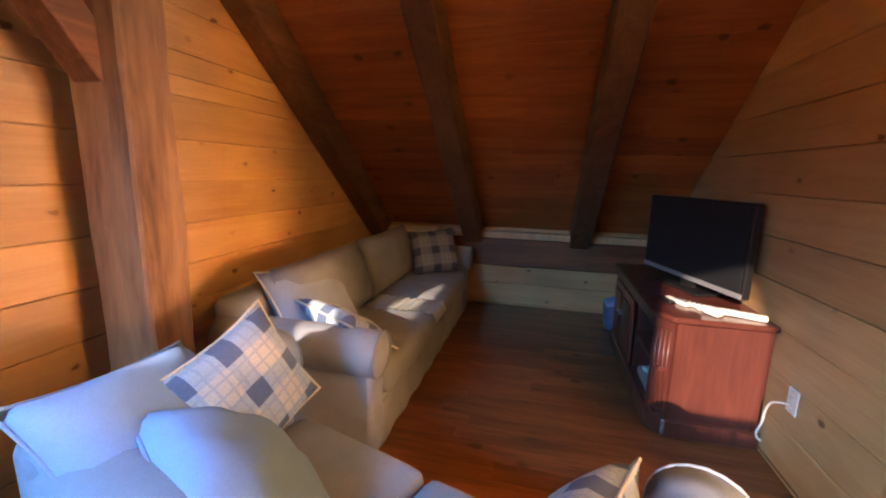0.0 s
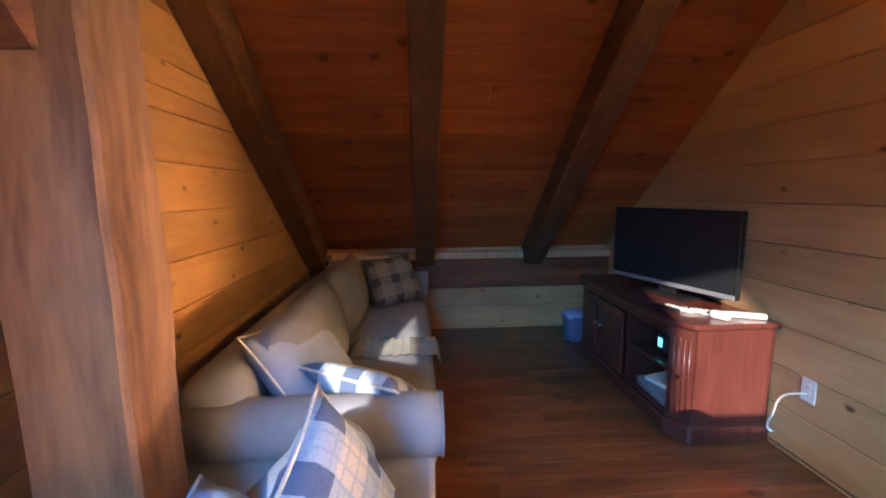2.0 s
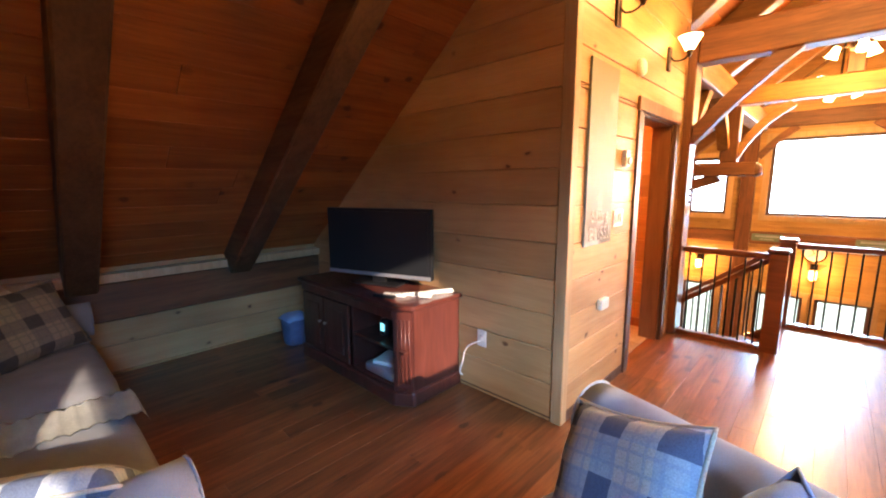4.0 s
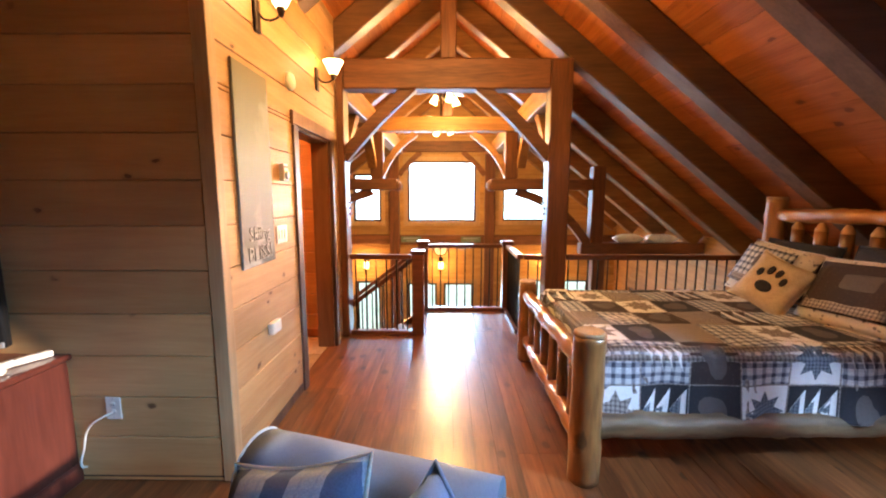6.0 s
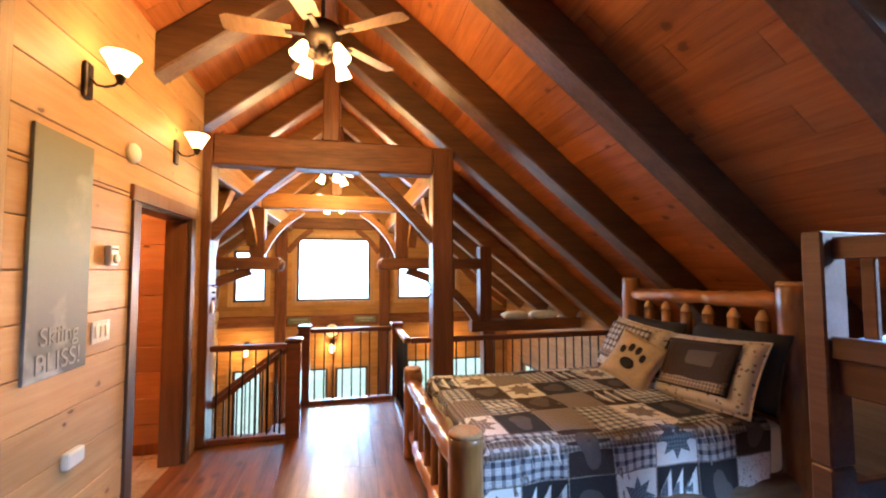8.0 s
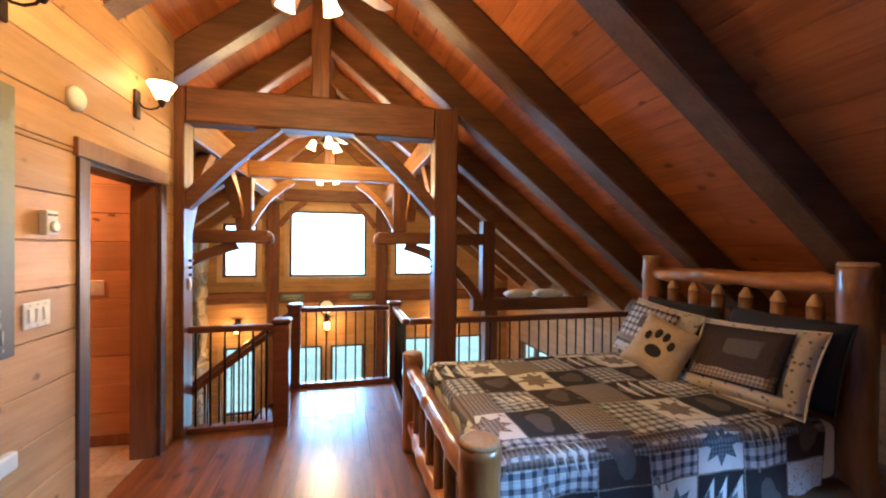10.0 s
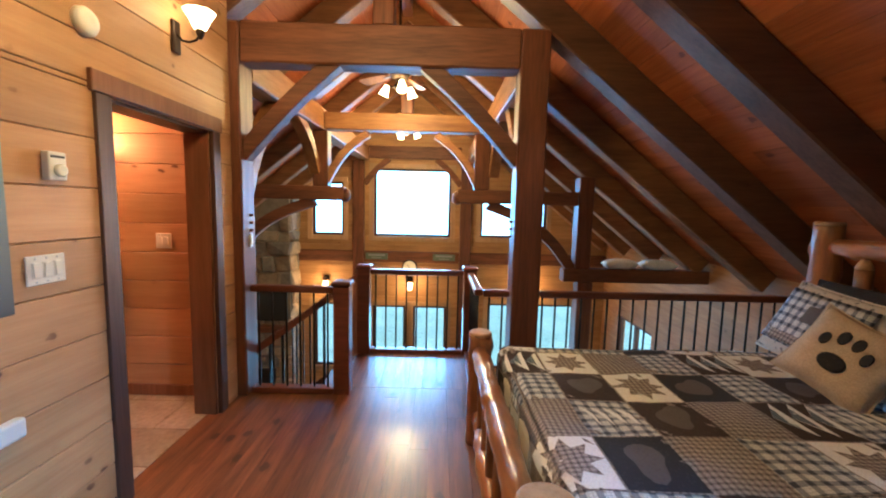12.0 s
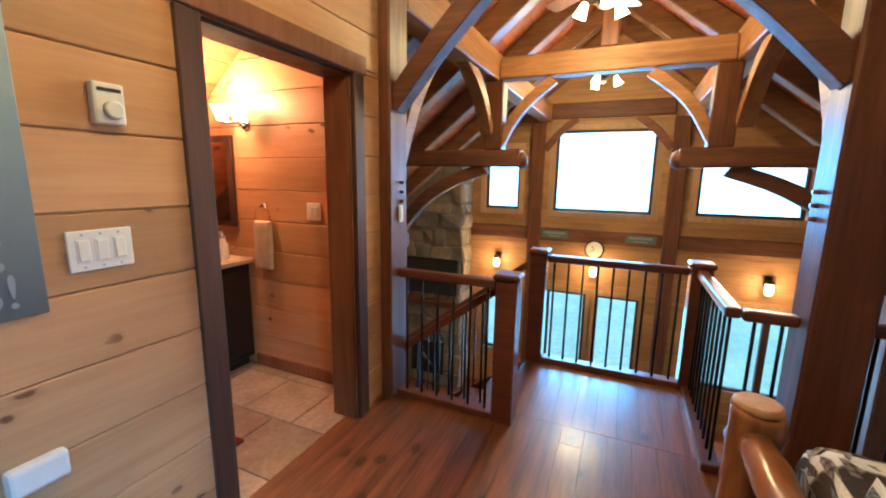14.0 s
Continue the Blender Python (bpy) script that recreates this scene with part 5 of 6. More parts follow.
for i in range(ns):
    for j in range(nv):
        s0, v0 = -smax + i * cs_, QV1 + j * cv_
        s1, v1 = s0 + cs_, v0 + cv_
        c = rows_of[i % len(rows_of)][(nv - 1 - j + 2 * (i // len(rows_of))) % 7]
        e = 0.004
        a = (s0 + e, s1 - e, v0 + e, v1 - e)
        sm, vm = (s0 + s1) / 2, (v0 + v1) / 2
        if c == "S":
            p = quilt_patch("block", *a, Q_WHITE, quilt)
            star(sm, vm, 0.125, Q_BLUE if (i + j) % 2 else Q_GREY, p)
        elif c == "G":
            p = quilt_patch("block", *a, Q_BROWN if i % 2 else Q_NAVY, quilt)
            for k in range(3):
                for t, m in ((0.0, Q_WHITE), (0.045, Q_BLUE)):
                    v = v0 + 0.015 + k * (cv_ - 0.02) / 3 + t * 0.6
                    quilt_shape("triangle", [(s0 + 0.02 + t, v), (s1 - 0.02 - t, v), (sm, v + (cv_ - 0.03) / 3 - t * 0.6)], m, p, 0.0055 + t * 0.02)
        elif c in "BD":
            p = quilt_patch("block", *a, Q_NAVY if c == "B" else Q_BROWN, quilt)
            pts = []
            for k in range(18):
                an = 2 * math.pi * k / 18
                q = 0.074 * (1 + 0.22 * math.sin(2 * an + i) + 0.14 * math.sin(3 * an + j))
                pts.append((sm + q * math.cos(an) * 1.25, vm + q * math.sin(an)))
            quilt_shape("rounded_patch", pts, Q_TAUPE, p)
        elif c == "A":
            p = quilt_patch("block", *a, Q_CHECK, quilt)
            for k in range(4):
                w = 0.024
                vv = v0 + 0.04 + k * 0.053
                quilt_shape("curved_strip", [(sm - 0.08, vv), (sm - 0.027 + 0.02 * k, vv + w), (sm + 0.087, vv + w + 0.027), (sm + 0.027, vv + 0.027 - w)], Q_WHITE, p)
        else:
            quilt_patch("block", *a, {"P": Q_CHECK, "K": Q_GREY, "C": Q_DOTS}[c], quilt)

# pillows at the head
def sham(x, y, z, w, h, face, label, seed, inner=None, lean=28, yaw=90, roll=0):
    c = cushion("bed_pillow", w, h, 0.20, leaning(x, y, z, yaw, lean, roll), face, label, seed=seed, pinch=0.05, group="bed pillows")
    if inner is not None:
        part("centre_panel", flat(puff(w * 0.74, h * 0.72, 0.05, 8, 0.02, seed), Matrix.Translation((0, 0, 0.093))), inner, c)
        part("rounded_patch", flat(puff(w * 0.36, h * 0.26, 0.02, 8, 0.02, seed + 1), Matrix.Translation((0.03, 0.04, 0.112))), Q_TAUPE, c)
        part("lower_band", flat(puff(w * 0.70, h * 0.16, 0.03, 8, 0.02, seed + 2), Matrix.Translation((0, -h * 0.26, 0.100))), Q_GREY, c)
    return c


pillow_print = print_cloth("pillow_print", (0.64, 0.62, 0.60), (0.20, 0.20, 0.23), 26.0)
sham(1.52, HY + 0.34, 0.91, 0.74, 0.50, pillow_print, "printed pillow sham with a dark brown centre panel", 31, Q_BROWN, 30, 92, 4)
sham(2.30, HY + 0.32, 0.92, 0.72, 0.48, pillow_print, "printed pillow sham leaning on the headboard", 32, Q_CHECK, 28, 88, -4)
sham(1.48, HY + 0.17, 0.96, 0.72, 0.50, Q_NAVY, "black pillow behind the printed sham", 33, None, 18)
sham(2.28, HY + 0.16, 0.94, 0.70, 0.48, Q_NAVY, "black pillow behind the printed sham", 34, None, 18)
paw = cushion("throw_pillow", 0.41, 0.41, 0.15, leaning(1.98, HY + 0.55, 0.89, 118, 28, -22), towel_cloth, "tan throw pillow with a dark printed pad and four ovals", seed=35, group="bed pillows")
for x, y, w, h in ((0.0, -0.05, 0.11, 0.085), (-0.085, 0.035, 0.04, 0.065), (-0.030, 0.075, 0.042, 0.07), (0.030, 0.075, 0.042, 0.07), (0.085, 0.035, 0.04, 0.065)):
    part("printed_oval", lathe([(0.5, -0.2), (0.5, 0.15), (0.42, 0.2)], 16, Matrix.Translation((x, y, 0.078 - 0.4 * (x * x + y * y))) @ Matrix.Diagonal((w, h, 0.04, 1))), Q_NAVY, paw)


# ---- bunk bed ----
bunk = thing("bunk_bed", "brown-stained wooden bunk bed with slatted guard rails", "bunk bed")
KX, KY, KW, KD = 0.17, -0.62, 1.95, 0.90
for x in (KX, KX - KW):
    for y, h in ((KY, 1.73), (KY - KD, 1.73)):
        part("post", box(x - 0.032, x + 0.032, y - 0.05, y + 0.05, 0, 0.99, 0.006), bunk_wood, bunk)
        part("post", box(x - 0.032, x + 0.032, y - 0.05, y + 0.05, 0.994, h, 0.006), bunk_wood, bunk)
for y in (KY, KY - KD):
    part("guard_rail", box(KX - KW + 0.034, KX - 0.034, y - 0.014, y + 0.014, 1.64, 1.71, 0.004), bunk_wood, bunk)
    part("side_board", box(KX - KW + 0.034, KX - 0.034, y - 0.016, y + 0.016, 1.22, 1.36, 0.004), bunk_wood, bunk)
    part("guard_rail", box(KX - KW + 0.034, KX - 0.034, y + 0.015, y + 0.035, 1.33, 1.40, 0.004), bunk_wood, bunk)
    part("side_board", box(KX - KW + 0.034, KX - 0.034, y - 0.016, y + 0.016, 0.28, 0.42, 0.004), bunk_wood, bunk)
    for k in range(18):
        x = KX - 0.12 - k * 0.10
        part("slat", box(x - 0.018, x + 0.018, y - 0.009, y + 0.009, 1.40, 1.64, 0.003), bunk_wood, bunk)
for x in (KX, KX - KW):
    for z in (0.36, 0.86, 1.30, 1.66):
        part("end_rail", box(x - 0.014, x + 0.014, KY - KD + 0.052, KY - 0.052, z, z + 0.07, 0.004), bunk_wood, bunk)
    for k in range(5):
        y = KY - 0.15 - k * 0.15
        part("slat", box(x - 0.009, x + 0.009, y - 0.03, y + 0.03, 0.43, 0.86, 0.003), bunk_wood, bunk)
tagged(part("bunk_mattress", box(KX - KW + 0.04, KX - 0.04, KY - KD + 0.03, KY - 0.03, 1.24, 1.40, 0.03, 2), pale_cloth), "thin pale mattress on the upper bunk", "mattress")
tagged(part("bunk_mattress", box(KX - KW + 0.04, KX - 0.04, KY - KD + 0.03, KY - 0.03, 0.30, 0.46, 0.03, 2), pale_cloth), "thin pale mattress on the lower bunk", "mattress")
cushion("floor_cushion", 0.54, 0.52, 0.18, leaning(KX + 0.19, KY - 0.38, 0.265, 50, 14, 6), pillow_print, "printed cushion standing on the floor against the bunk bed", "cushion", seed=41)


# ---- lamps ----
def lamp_light(name, place, power, radius=0.05, colour=(1.0, 0.62, 0.23)):
    li = new(name, bpy.data.lights.new(name, "POINT"))
    li.data.energy, li.data.shadow_soft_size, li.data.color = power, radius, colour
    li.location = place
    return li


def bell(r0, r1, h, flare=1.0):
    return [(r0, 0.0), (r0 * 1.25, h * 0.12), (r0 + (r1 - r0) * 0.45, h * 0.5), (r0 + (r1 - r0) * 0.78, h * 0.82), (r1, h), (r1 - 0.004, h - 0.001), (r0 + (r1 - r0) * 0.74, h * 0.80), (r0 * 1.15, h * 0.14), (r0 * 0.9, 0.006)]


def open_bell(r0, r1, h, m):
    own = bmesh.new()
    sides = 24
    rows = [[own.verts.new(m @ Vector((r * math.cos(2 * math.pi * j / sides), r * math.sin(2 * math.pi * j / sides), z))) for j in range(sides)] for r, z in bell(r0, r1, h)]
    for u, v in zip(rows, rows[1:]):
        for j in range(sides):
            own.faces.new((u[j], u[(j + 1) % sides], v[(j + 1) % sides], v[j])).smooth = True
    own.faces.new(rows[0][::-1])
    return own


def sconce(x, z, label):
    """A wall lamp on the boarded wall: oblong back plate, curved arm, upturned glass bowl."""
    s = thing("wall_sconce", label, "wall lamp", "wall sconces")
    y = BATHY - 0.019
    part("back_plate", box(x - 0.035, x + 0.035, y - 0.022, y, z - 0.13, z + 0.06, 0.010, 2), bronze, s)
    pts = [Vector((x, y - 0.02, z - 0.02)), Vector((x, y - 0.05, z - 0.055)), Vector((x, y - 0.09, z - 0.062)), Vector((x, y - 0.13, z - 0.05)), Vector((x, y - 0.155, z - 0.02))]
    bm = tube(pts, 0.007, 8, False)
    part("arm", bm, bronze, s)
    part("cup", lathe([(0.006, -0.05), (0.012, -0.045), (0.022, -0.02), (0.026, 0.0), (0.02, 0.008)], 16, Matrix.Translation((x, y - 0.155, z + 0.005))), bronze, s)
    part("glass_bowl", open_bell(0.03, 0.085, 0.10, Matrix.Translation((x, y - 0.155, z + 0.01))), lamp_glass, s, "lit frosted glass bowl")
    lamp_light("sconce_light", (x, y - 0.155, z + 0.14), 1.5, 0.035)


sconce(1.56, 2.62, "bronze wall sconce with a lit glass bowl above the picture")
sconce(2.66, 2.56, "bronze wall sconce with a lit glass bowl beside the truss post")


def fan(x, y, z, label, power, shades=4, turn=0.0):
    """A ceiling fan: rod, motor, five blades, and a ring of lit glass shades whose middles lie at z."""
    f = thing("ceiling_fan", label, "ceiling fan", "ceiling fans")
    top = RIDGE_Z - 0.25
    part("down_rod", rod((x, y, z + 0.26), (x, y, top), 0.014, sides=10), bronze, f)
    part("canopy", lathe([(0.02, top - 0.09), (0.06, top - 0.05), (0.075, top)], 18, Matrix.Translation((x, y, 0))), bronze, f)
    part("motor", lathe([(0.03, z + 0.09), (0.09, z + 0.12), (0.125, z + 0.17), (0.12, z + 0.22), (0.06, z + 0.26), (0.02, z + 0.275)], 22, Matrix.Translation((x, y, 0))), bronze, f)
    part("light_hub", lathe([(0.012, z - 0.03), (0.05, z - 0.01), (0.06, z + 0.04), (0.03, z + 0.09)], 18, Matrix.Translation((x, y, 0))), bronze, f)
    for k in range(5):
        a = turn + 2 * math.pi * k / 5
        m = Matrix.Translation((x, y, z + 0.165)) @ Matrix.Rotation(a, 4, "Z")
        b = bmesh.new()
        n = 10
        rows = []
        for i in range(n + 1):
            u = i / n
            w = 0.055 + 0.022 * u if u < 0.94 else 0.05
            rows.append([b.verts.new((0.20 + 0.42 * u, q * w, q * w * 0.2 + d)) for q, d in ((-1, 0), (1, 0), (1, 0.007), (-1, 0.007))])
        for u, v in zip(rows, rows[1:]):
            for j in range(4):
                b.faces.new((u[j], u[(j + 1) % 4], v[(j + 1) % 4], v[j]))
        b.faces.new(rows[0][::-1])
        b.faces.new(rows[-1])
        blade = part("blade", flat(b, m), fan_wood, f)
        part("blade_iron", flat(box(0.10, 0.24, -0.018, 0.018, -0.010, -0.002, 0.002), m), bronze, blade)
    for k in range(shades):
        a = turn + 0.4 + 2 * math.pi * k / shades
        c, s = math.cos(a), math.sin(a)
        arm = part("lamp_arm", rod((x + 0.04 * c, y + 0.04 * s, z + 0.02), (x + 0.14 * c, y + 0.14 * s, z + 0.045), 0.008, sides=8), bronze, f)
        m = Matrix.Translation((x + 0.145 * c, y + 0.145 * s, z + 0.05)) @ Matrix.Rotation(a, 4, "Z") @ Matrix.Rotation(radians(180 - 24), 4, "Y")
        part("shade", open_bell(0.024, 0.056, 0.115, m), lamp_glass, arm, "lit frosted glass shade")
    lamp_light("fan_light", (x, y, z - 0.10), power, 0.26)


fan_wood = wood("fan_blade_wood", (0.30, 0.17, 0.09), (0.18, 0.09, 0.045), "X", 0.35)
fan(1.93, 1.07, 3.02, "ceiling fan with lit glass shades over the loft", 92, 4, 0.35)
fan(4.76, 1.09, 2.84, "ceiling fan with lit glass shades over the landing", 110, 3, 0.9)
fan(7.05, 1.20, 2.76, "ceiling fan with lit glass shades over the great room", 160, 3, 0.2)

# ---- things on the boarded wall ----
yw = BATHY - 0.019
pic = thing("poster_panel", "tall metal-look poster panel with large lettering at its foot", "poster")
pm, pnt, pb = base_mat("poster_print", (0.25, 0.28, 0.30), 0.55, spec=0.25)
pco = pnt.nodes.new("ShaderNodeTexCoord").outputs["Object"]
pn = spots(pnt, Scale=2.6, Detail=4.0)
pnt.links.new(pco, pn.inputs["Vector"])
psep = pnt.nodes.new("ShaderNodeSeparateXYZ")
pnt.links.new(pco, psep.inputs[0])
sky_part = ramp(pnt, maths(pnt, "MULTIPLY", maths(pnt, "SUBTRACT", psep.outputs[2], 1.12), 0.88), (0.0, (0.10, 0.11, 0.115)), (0.25, (0.20, 0.24, 0.26)), (0.55, (0.33, 0.44, 0.48)), (1.0, (0.24, 0.21, 0.13)))
pcol = mixed(pnt, "MIX", ramp(pnt, pn.outputs[0], (0.50, 0.0), (0.60, 1.0)), sky_part, (0.40, 0.45, 0.46))
pnt.links.new(pcol, pb.inputs["Base Color"])
part("panel", box(1.22, 1.635, yw - 0.014, yw, 1.125, 2.25, 0.002), pm, pic)


def words(name, text, size, place, material, parent, depth=0.002):
    cu = bpy.data.curves.new(name, "FONT")
    cu.body, cu.size, cu.align_x, cu.extrude = text, size, "CENTER", depth
    tmp = bpy.data.objects.new("tmp", cu)
    scene.collection.objects.link(tmp)
    me = bpy.data.meshes.new_from_object(tmp.evaluated_get(bpy.context.evaluated_depsgraph_get()))
    bpy.data.objects.remove(tmp)
    me.materials.clear()
    me.materials.append(material)
    me.transform(place)
    o = new(name, me)
    if parent is not None:
        o.parent = parent
    return o


letter = base_mat("pale_lettering", (0.27, 0.30, 0.31), 0.4)[0]
UPRIGHT = Matrix.Rotation(radians(90), 4, "X")
words("lettering", "Skiing", 0.115, Matrix.Translation((1.43, yw - 0.016, 1.275)) @ UPRIGHT, letter, pic)
words("lettering", "BLISS!", 0.125, Matrix.Translation((1.43, yw - 0.016, 1.155)) @ UPRIGHT, letter, pic)
FACE = Matrix.Translation((0, yw, 0))
outlet("light_switch", FACE @ Matrix.Translation((1.775, 0, 1.275)), 0.165, 0.118, "white three-gang light switch plate", "switch", 3, "switch")
th = thing("thermostat", "white wall thermostat with a round dial", "thermostat")
part("case", box(1.79, 1.87, yw - 0.032, yw, 1.635, 1.75, 0.006, 2), white_plastic, th)
part("dial", lathe([(0.026, 0), (0.026, 0.012), (0.020, 0.016)], 18, Matrix.Translation((1.835, yw - 0.032, 1.675)) @ UPRIGHT), white_plastic, th)
part("vent_slots", box(1.80, 1.86, yw - 0.034, yw - 0.031, 1.725, 1.735), slot_dark, th)
det = thing("smoke_detector", "white round smoke detector on the wall", "detector")
part("case", lathe([(0.062, 0.0), (0.062, 0.02), (0.05, 0.035), (0.02, 0.040)], 24, Matrix.Translation((2.03, yw, 2.34)) @ UPRIGHT), white_plastic, det)
nl = thing("night_light", "white plug-in box on the low wall outlet", "night light")
part("case", box(1.49, 1.62, yw - 0.04, yw, 0.655, 0.735, 0.012, 2), white_plastic, nl)
outlet("light_switch", Matrix.Translation((3.41, 2.139, 1.26)), 0.05, 0.11, "white switch plate on the truss post", "switch", 1, "switch")

# ---- bathroom seen through the doorway ----
van = thing("vanity", "dark wooden bathroom vanity with a pale top", "vanity")
part("body", box(2.45, 3.28, 3.40, 3.95, 0.08, 0.83, 0.005), gloss_black, van)
part("toe_kick", box(2.50, 3.27, 3.46, 3.90, 0, 0.08), gloss_black, van)
for a, b in ((2.47, 2.86), (2.88, 3.26)):
    part("cabinet_door", box(a, b, 3.385, 3.399, 0.14, 0.78, 0.004), gloss_black, van)
part("countertop", box(2.42, 3.295, 3.36, 3.97, 0.832, 0.868, 0.006), countertop, van, "pale speckled counter")
mat = thing("bath_mat", "dark red woven bath mat on the tiled floor", "bath mat")
part("woven_mat", box(2.20, 2.545, 2.655, 3.20, 0.004, 0.022, 0.006, 2), flecked("red_woven_cotton", (0.22, 0.018, 0.022), (0.15, 0.010, 0.014), 0.95, 14.0, 0.4), mat)
mir = thing("wall_mirror", "framed mirror on the bathroom wall", "mirror")
part("frame", box(3.272, 3.298, 3.50, 3.95, 1.10, 1.78, 0.006), dark_trim, mir)
part("glass", box(3.268, 3.271, 3.55, 3.90, 1.15, 1.73), base_mat("mirror_silver", (0.9, 0.9, 0.9), 0.03, 1.0)[0], mir)
for x, y, h, r in ((3.16, 3.50, 0.16, 0.026), (3.08, 3.46, 0.13, 0.03), (3.22, 3.60, 0.18, 0.022)):
    b = thing("soap_bottle", "small pump bottle standing on the vanity", "bottle", "toiletries")
    part("bottle_body", lathe([(r * 0.9, 0.869), (r, 0.88), (r, 0.869 + h * 0.7), (r * 0.45, 0.869 + h * 0.82), (r * 0.4, 0.869 + h)], 14, Matrix.Translation((x, y, 0))), white_plastic, b)
    part("pump", box(x - 0.03, x + 0.008, y - 0.008, y + 0.008, 0.869 + h, 0.869 + h + 0.018, 0.003), silver, b)
bs = thing("wall_sconce", "chrome bathroom wall lamp with a lit glass bowl", "wall lamp", "wall sconces")
part("back_plate", lathe([(0.05, 0), (0.05, 0.012), (0.03, 0.02)], 18, Matrix.Translation((3.298, 3.36, 1.86)) @ Matrix.Rotation(radians(-90), 4, "Y")), chrome, bs)
part("arm", rod((3.285, 3.36, 1.86), (3.20, 3.36, 1.85), 0.008), chrome, bs)
for y in (3.30, 3.46):
    part("glass_bowl", open_bell(0.028, 0.07, 0.10, Matrix.Translation((3.19, y, 1.87))), lamp_glass, bs, "lit frosted glass bowl")
part("cross_arm", rod((3.20, 3.30, 1.855), (3.20, 3.46, 1.855), 0.008), chrome, bs)
lamp_light("bath_light", (3.08, 3.38, 2.04), 62, 0.06, (1.0, 0.40, 0.14))
ring = thing("towel_ring", "chrome towel ring on the bathroom wall", "towel ring")
bm = tube([(3.262, 3.21 + 0.075 * math.cos(2 * math.pi * q / 24), 1.19 + 0.075 * math.sin(2 * math.pi * q / 24)) for q in range(24)], 0.005)
part("ring_bar", bm, chrome, ring)
part("rosette", lathe([(0.024, 0), (0.022, 0.012), (0.01, 0.04)], 14, Matrix.Translation((3.298, 3.21, 1.27)) @ Matrix.Rotation(radians(-90), 4, "Y")), chrome, ring)
towel = tagged(part("hand_towel", flat(lump(0.17, 0.045, 0.36, 0.02, 0.01, 50), Matrix.Translation((3.262, 3.21, 0.80)) @ Matrix.Rotation(radians(90), 4, "Z")), towel_cloth, smooth=True), "cream hand towel hanging from the ring", "towel")
outlet("light_switch", Matrix.Translation((3.302, 2.76, 1.25)) @ WEST_FACE, 0.12, 0.118, "white switch plate inside the bathroom", "switch", 2, "switch")
tagged(part("bath_mat", box(1.75, 2.36, 2.60, 3.05, 0.0, 0.02, 0.008, 2), flecked("red_mat", (0.16, 0.02, 0.02), (0.10, 0.012, 0.012), 0.95)), "dark red bath mat on the tiles", "mat")
setting(part("baseboard", box(3.282, 3.30, 2.40, 3.39, 0, 0.09, 0.003), jamb_wood), "reddish baseboard in the bathroom", "baseboard")


# ---- great room below and beyond ----
chim = thing("stone_chimney", "tall rough stone chimney with a dark fireplace", "fireplace")
CY0, CY1, CXW = 3.62, 5.10, 8.35
part("core", box(CXW + 0.05, EAST - 0.002, CY0 + 0.05, CY1, LOWER, roof_z(CY0) - 0.35), mortar, chim)
rng = random.Random(11)
z = LOWER
while z < 2.0:
    h = 0.22 + rng.random() * 0.20
    for face in ("w", "s"):
        u, end = (CY0, CY1) if face == "w" else (CXW + 0.07, EAST - 0.02)
        while u < end - 0.05:
            w = min(end - u, 0.24 + rng.random() * 0.34)
            if end - u - w < 0.15:
                w = end - u
            low = z + h < roof_z(u + w if face == "w" else CY0) - 0.36
            tv_hole = face == "w" and u < 4.95 and u + w > 3.72 and -0.85 < z + h / 2 < -0.12
            if low and not tv_hole:
                d = 0.03 + rng.random() * 0.04
                if face == "w":
                    bm = box(CXW + 0.05 - d, CXW + 0.06, u + 0.008, u + w - 0.008, z + 0.008, z + h - 0.008, 0.03)
                else:
                    bm = box(u + 0.008, u + w - 0.008, CY0 + 0.05 - d, CY0 + 0.06, z + 0.008, z + h - 0.008, 0.03)
                for v in bm.verts:
                    v.co += noise.noise_vector(v.co * 3.2) * 0.07
                part("stone", bm, stone_mats[rng.randrange(3)], chim)
            u += w
    z += h
part("mantel", box(CXW - 0.16, CXW + 0.04, CY0 + 0.05, CY1 - 0.05, -1.08, -0.95, 0.012), beam_y, chim, "timber mantel shelf")
part("firebox", box(CXW - 0.03, CXW + 0.04, 3.98, 4.72, LOWER + 0.25, -1.9, 0.01), gloss_black, chim, "black firebox")
tvb = thing("television", "black television over the stone fireplace", "television")
part("housing", box(CXW - 0.06, CXW + 0.0, 3.70, 4.95, -0.85, -0.12, 0.008), gloss_black, tvb)
part("screen", box(CXW - 0.064, CXW - 0.059, 3.73, 4.92, -0.82, -0.15), screen_black, tvb)


def lantern(y, z, label):
    l = thing("wall_lantern", label, "wall lamp", "great room lanterns")
    x = EAST - 0.02
    part("back_plate", box(x - 0.02, x - 0.001, y - 0.05, y + 0.05, z + 0.02, z + 0.20, 0.006), bronze, l)
    part("arm", rod((x - 0.02, y, z + 0.15), (x - 0.12, y, z + 0.15), 0.01), bronze, l)
    part("cap", lathe([(0.07, 0.10), (0.05, 0.14), (0.01, 0.16)], 14, Matrix.Translation((x - 0.12, y, z))), bronze, l)
    part("glass", lathe([(0.04, -0.08), (0.06, -0.04), (0.06, 0.08), (0.045, 0.10)], 14, Matrix.Translation((x - 0.12, y, z))), lamp_glass_far, l, "lit amber glass")


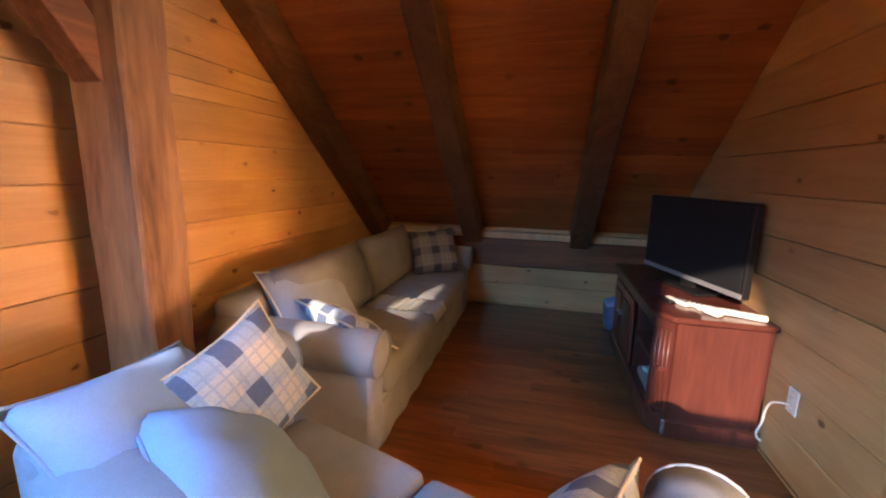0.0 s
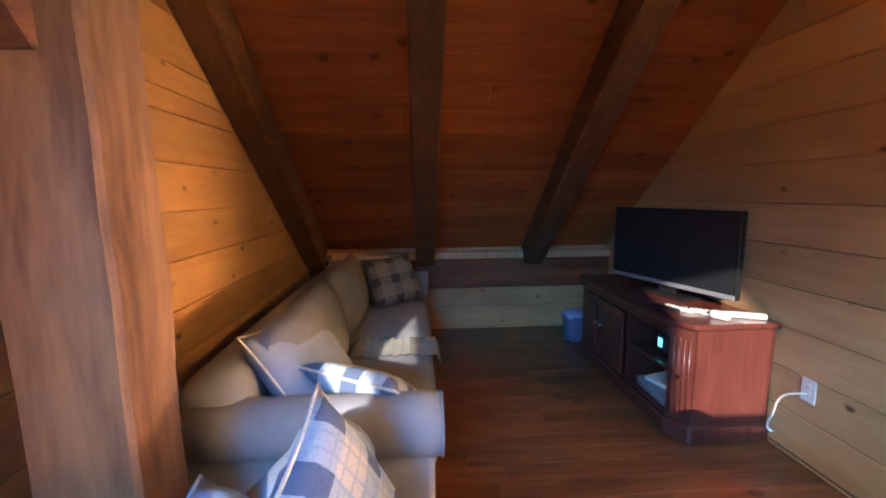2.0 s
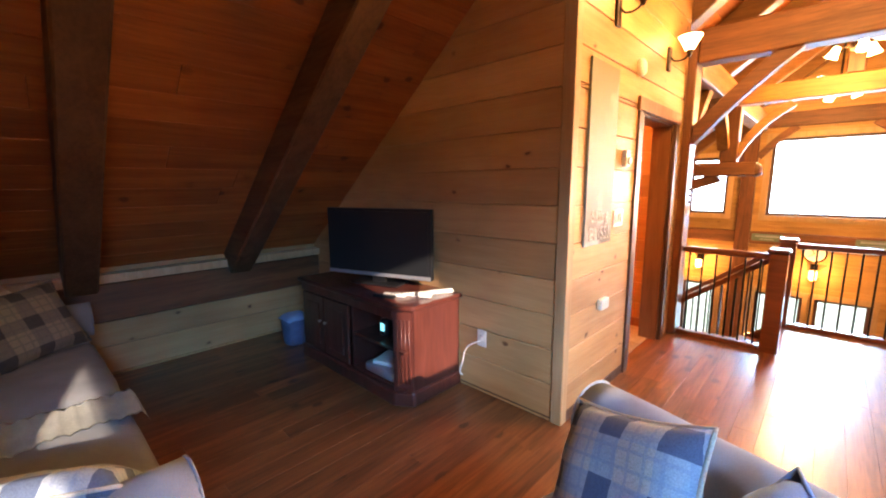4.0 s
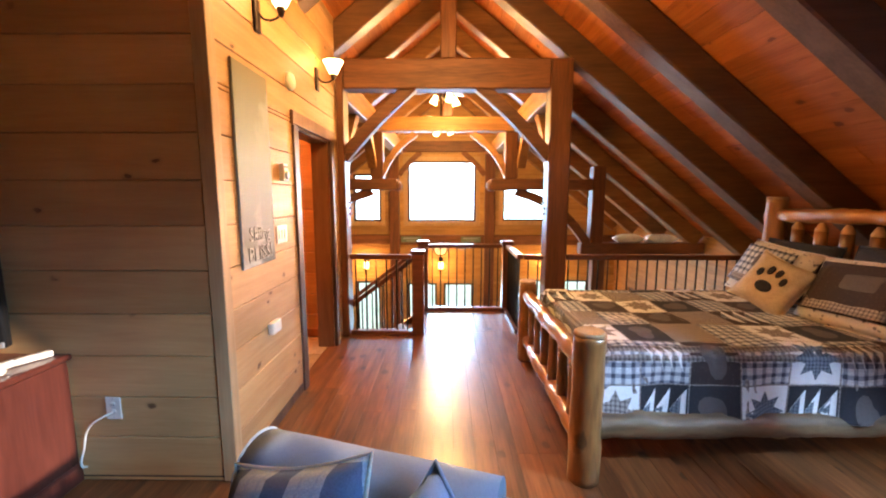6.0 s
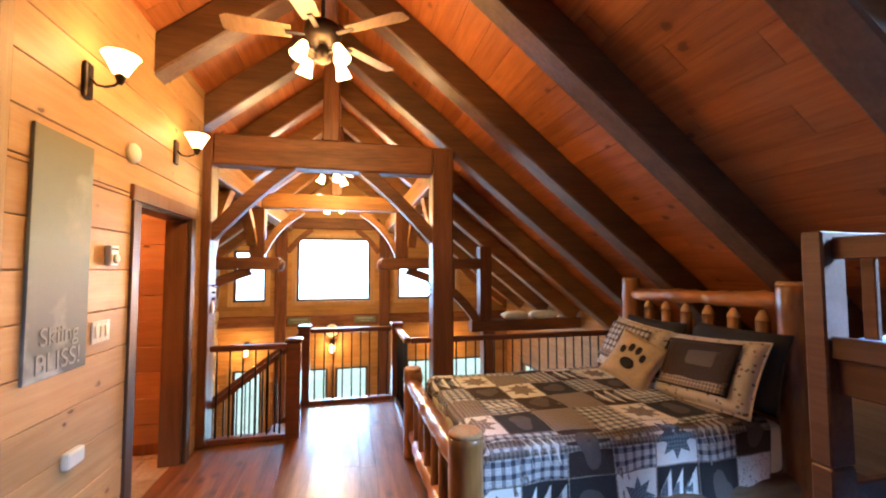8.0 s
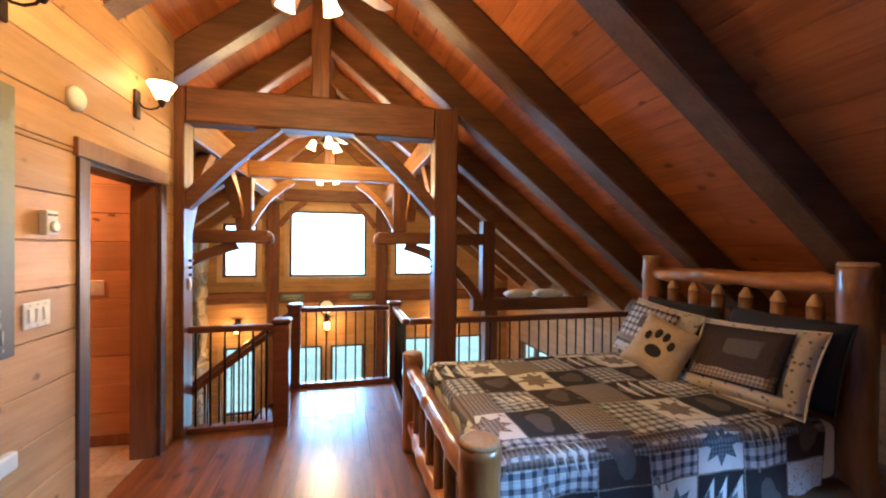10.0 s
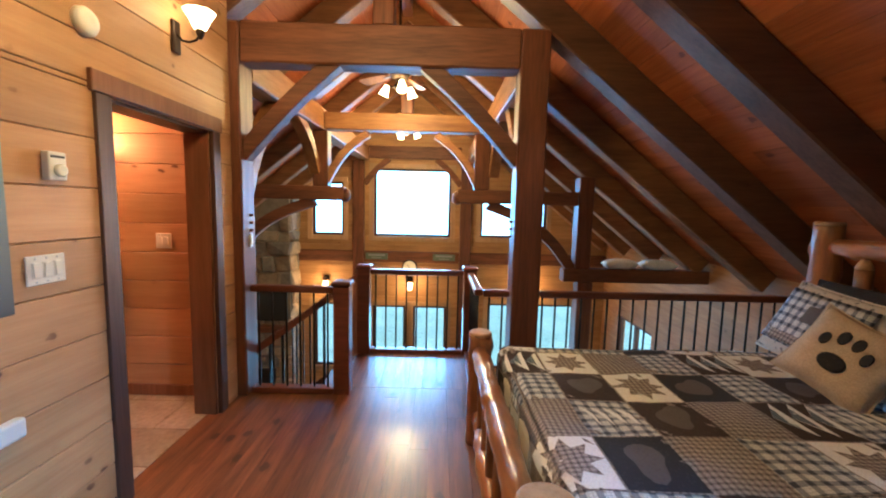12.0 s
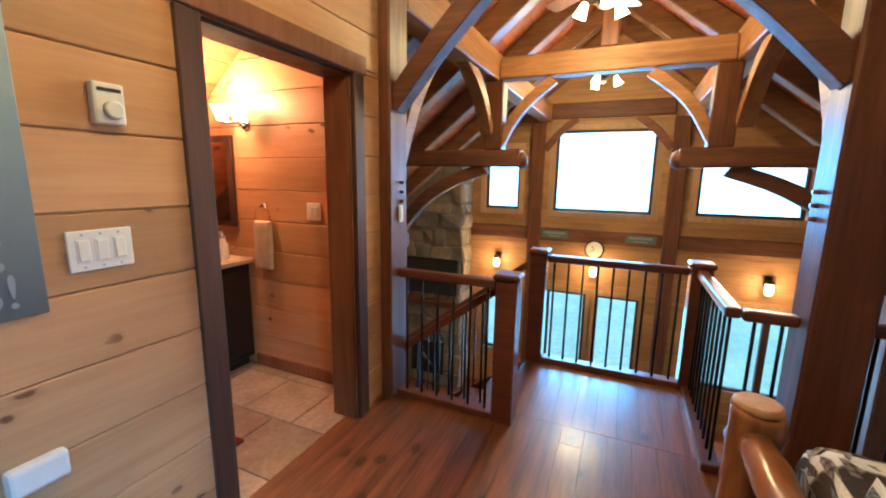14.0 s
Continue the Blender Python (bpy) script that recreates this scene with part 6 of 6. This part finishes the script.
for y in (1.23, 3.06, -1.38):
    lantern(y, -0.18, "lit amber wall lantern on the far wall of the great room")
    lamp_light("lantern_light", (EAST - 0.28, y, -0.14), 26, 0.06, (1.0, 0.52, 0.18))
clock = thing("wall_clock", "round wall clock with a white face", "clock")
CM = Matrix.Translation((EAST - 0.125, 1.24, 0.24)) @ Matrix.Rotation(radians(-90), 4, "Y")
part("rim", lathe([(0.17, 0), (0.17, 0.03), (0.145, 0.035)], 28, CM), bronze, clock)
part("dial", lathe([(0.145, 0.036), (0.144, 0.038)], 28, CM), white_plastic, clock)
for a, l in ((0.6, 0.08), (2.2, 0.11)):
    part("clock_hand", flat(box(0, l, -0.005, 0.005, 0.039, 0.041), CM @ Matrix.Rotation(a, 4, "Z")), slot_dark, clock)
sign_paint = base_mat("grey_green_sign", (0.12, 0.16, 0.12), 0.5)[0]
for y in (1.96, 0.50):
    sg = thing("name_sign", "small grey-green sign board with pale unreadable lettering", "sign", "wall signs")
    part("sign_board", box(EAST - 0.12, EAST - 0.10, y - 0.24, y + 0.24, 0.40, 0.54, 0.004), sign_paint, sg)
    for k, (w, h) in enumerate(((0.36, 0.04), (0.22, 0.02))):
        part("unreadable_line", box(EAST - 0.1225, EAST - 0.12, y - w / 2, y + w / 2, 0.475 - k * 0.05, 0.475 - k * 0.05 + h), letter, sg)
fleece = flecked("white_fleece", (0.80, 0.82, 0.84), (0.68, 0.70, 0.73), 0.95, 9.0, 0.5, 60.0)
for y, w, k in ((-1.86, 0.46, 1), (-2.38, 0.50, 2)):
    tagged(part("fleece_roll", flat(puff(0.19, w, 0.14, 12, 0.04, k + 60), Matrix.Translation((TX, y, 0.845))), fleece), "soft white fleece roll lying on a timber beam", "fleece", "fleece rolls")
for y, w in ((-0.9, 1.0), (-2.2, 0.9)):
    snow = thing("coffee_table", "dark wooden table standing in the great room", "table", "great room tables")
    part("tabletop", box(6.0, 6.0 + w, y - 0.35, y + 0.35, LOWER + 0.70, LOWER + 0.745, 0.01), dark_trim, snow)
    for q in (6.06, 5.94 + w):
        for p in (-0.3, 0.3):
            part("leg", box(q - 0.03, q + 0.03, y + p - 0.03, y + p + 0.03, LOWER, LOWER + 0.70, 0.005), dark_trim, snow)

# sky glare beyond the far windows
setting(part("backdrop", box(70.0, 70.5, -80, 80, LOWER - 0.4, 60), glow("bright_hazy_sky", (0.40, 0.69, 1.0), 8.0)), "bright hazy sky beyond the windows", "sky")


def lay_tiles():
    rng = random.Random(21)
    x = TVX + 0.13
    while x < 3.28:
        y = 2.305 - rng.random() * 0.2
        while y < 4.6:
            y0, y1 = max(2.303, y), y + 0.40
            part("tile", board([(x, y0), (min(x + 0.40, 3.28), y0), (min(x + 0.40, 3.28), y1), (x, y1)], lambda u, v: (u, v, -0.010), (0, 0, 1), 0.010, 0.0025), tile_mats[rng.randrange(2)], bath_floor)
            y += 0.404
        x += 0.404
lay_tiles()
lay_floors()
lay_walls()
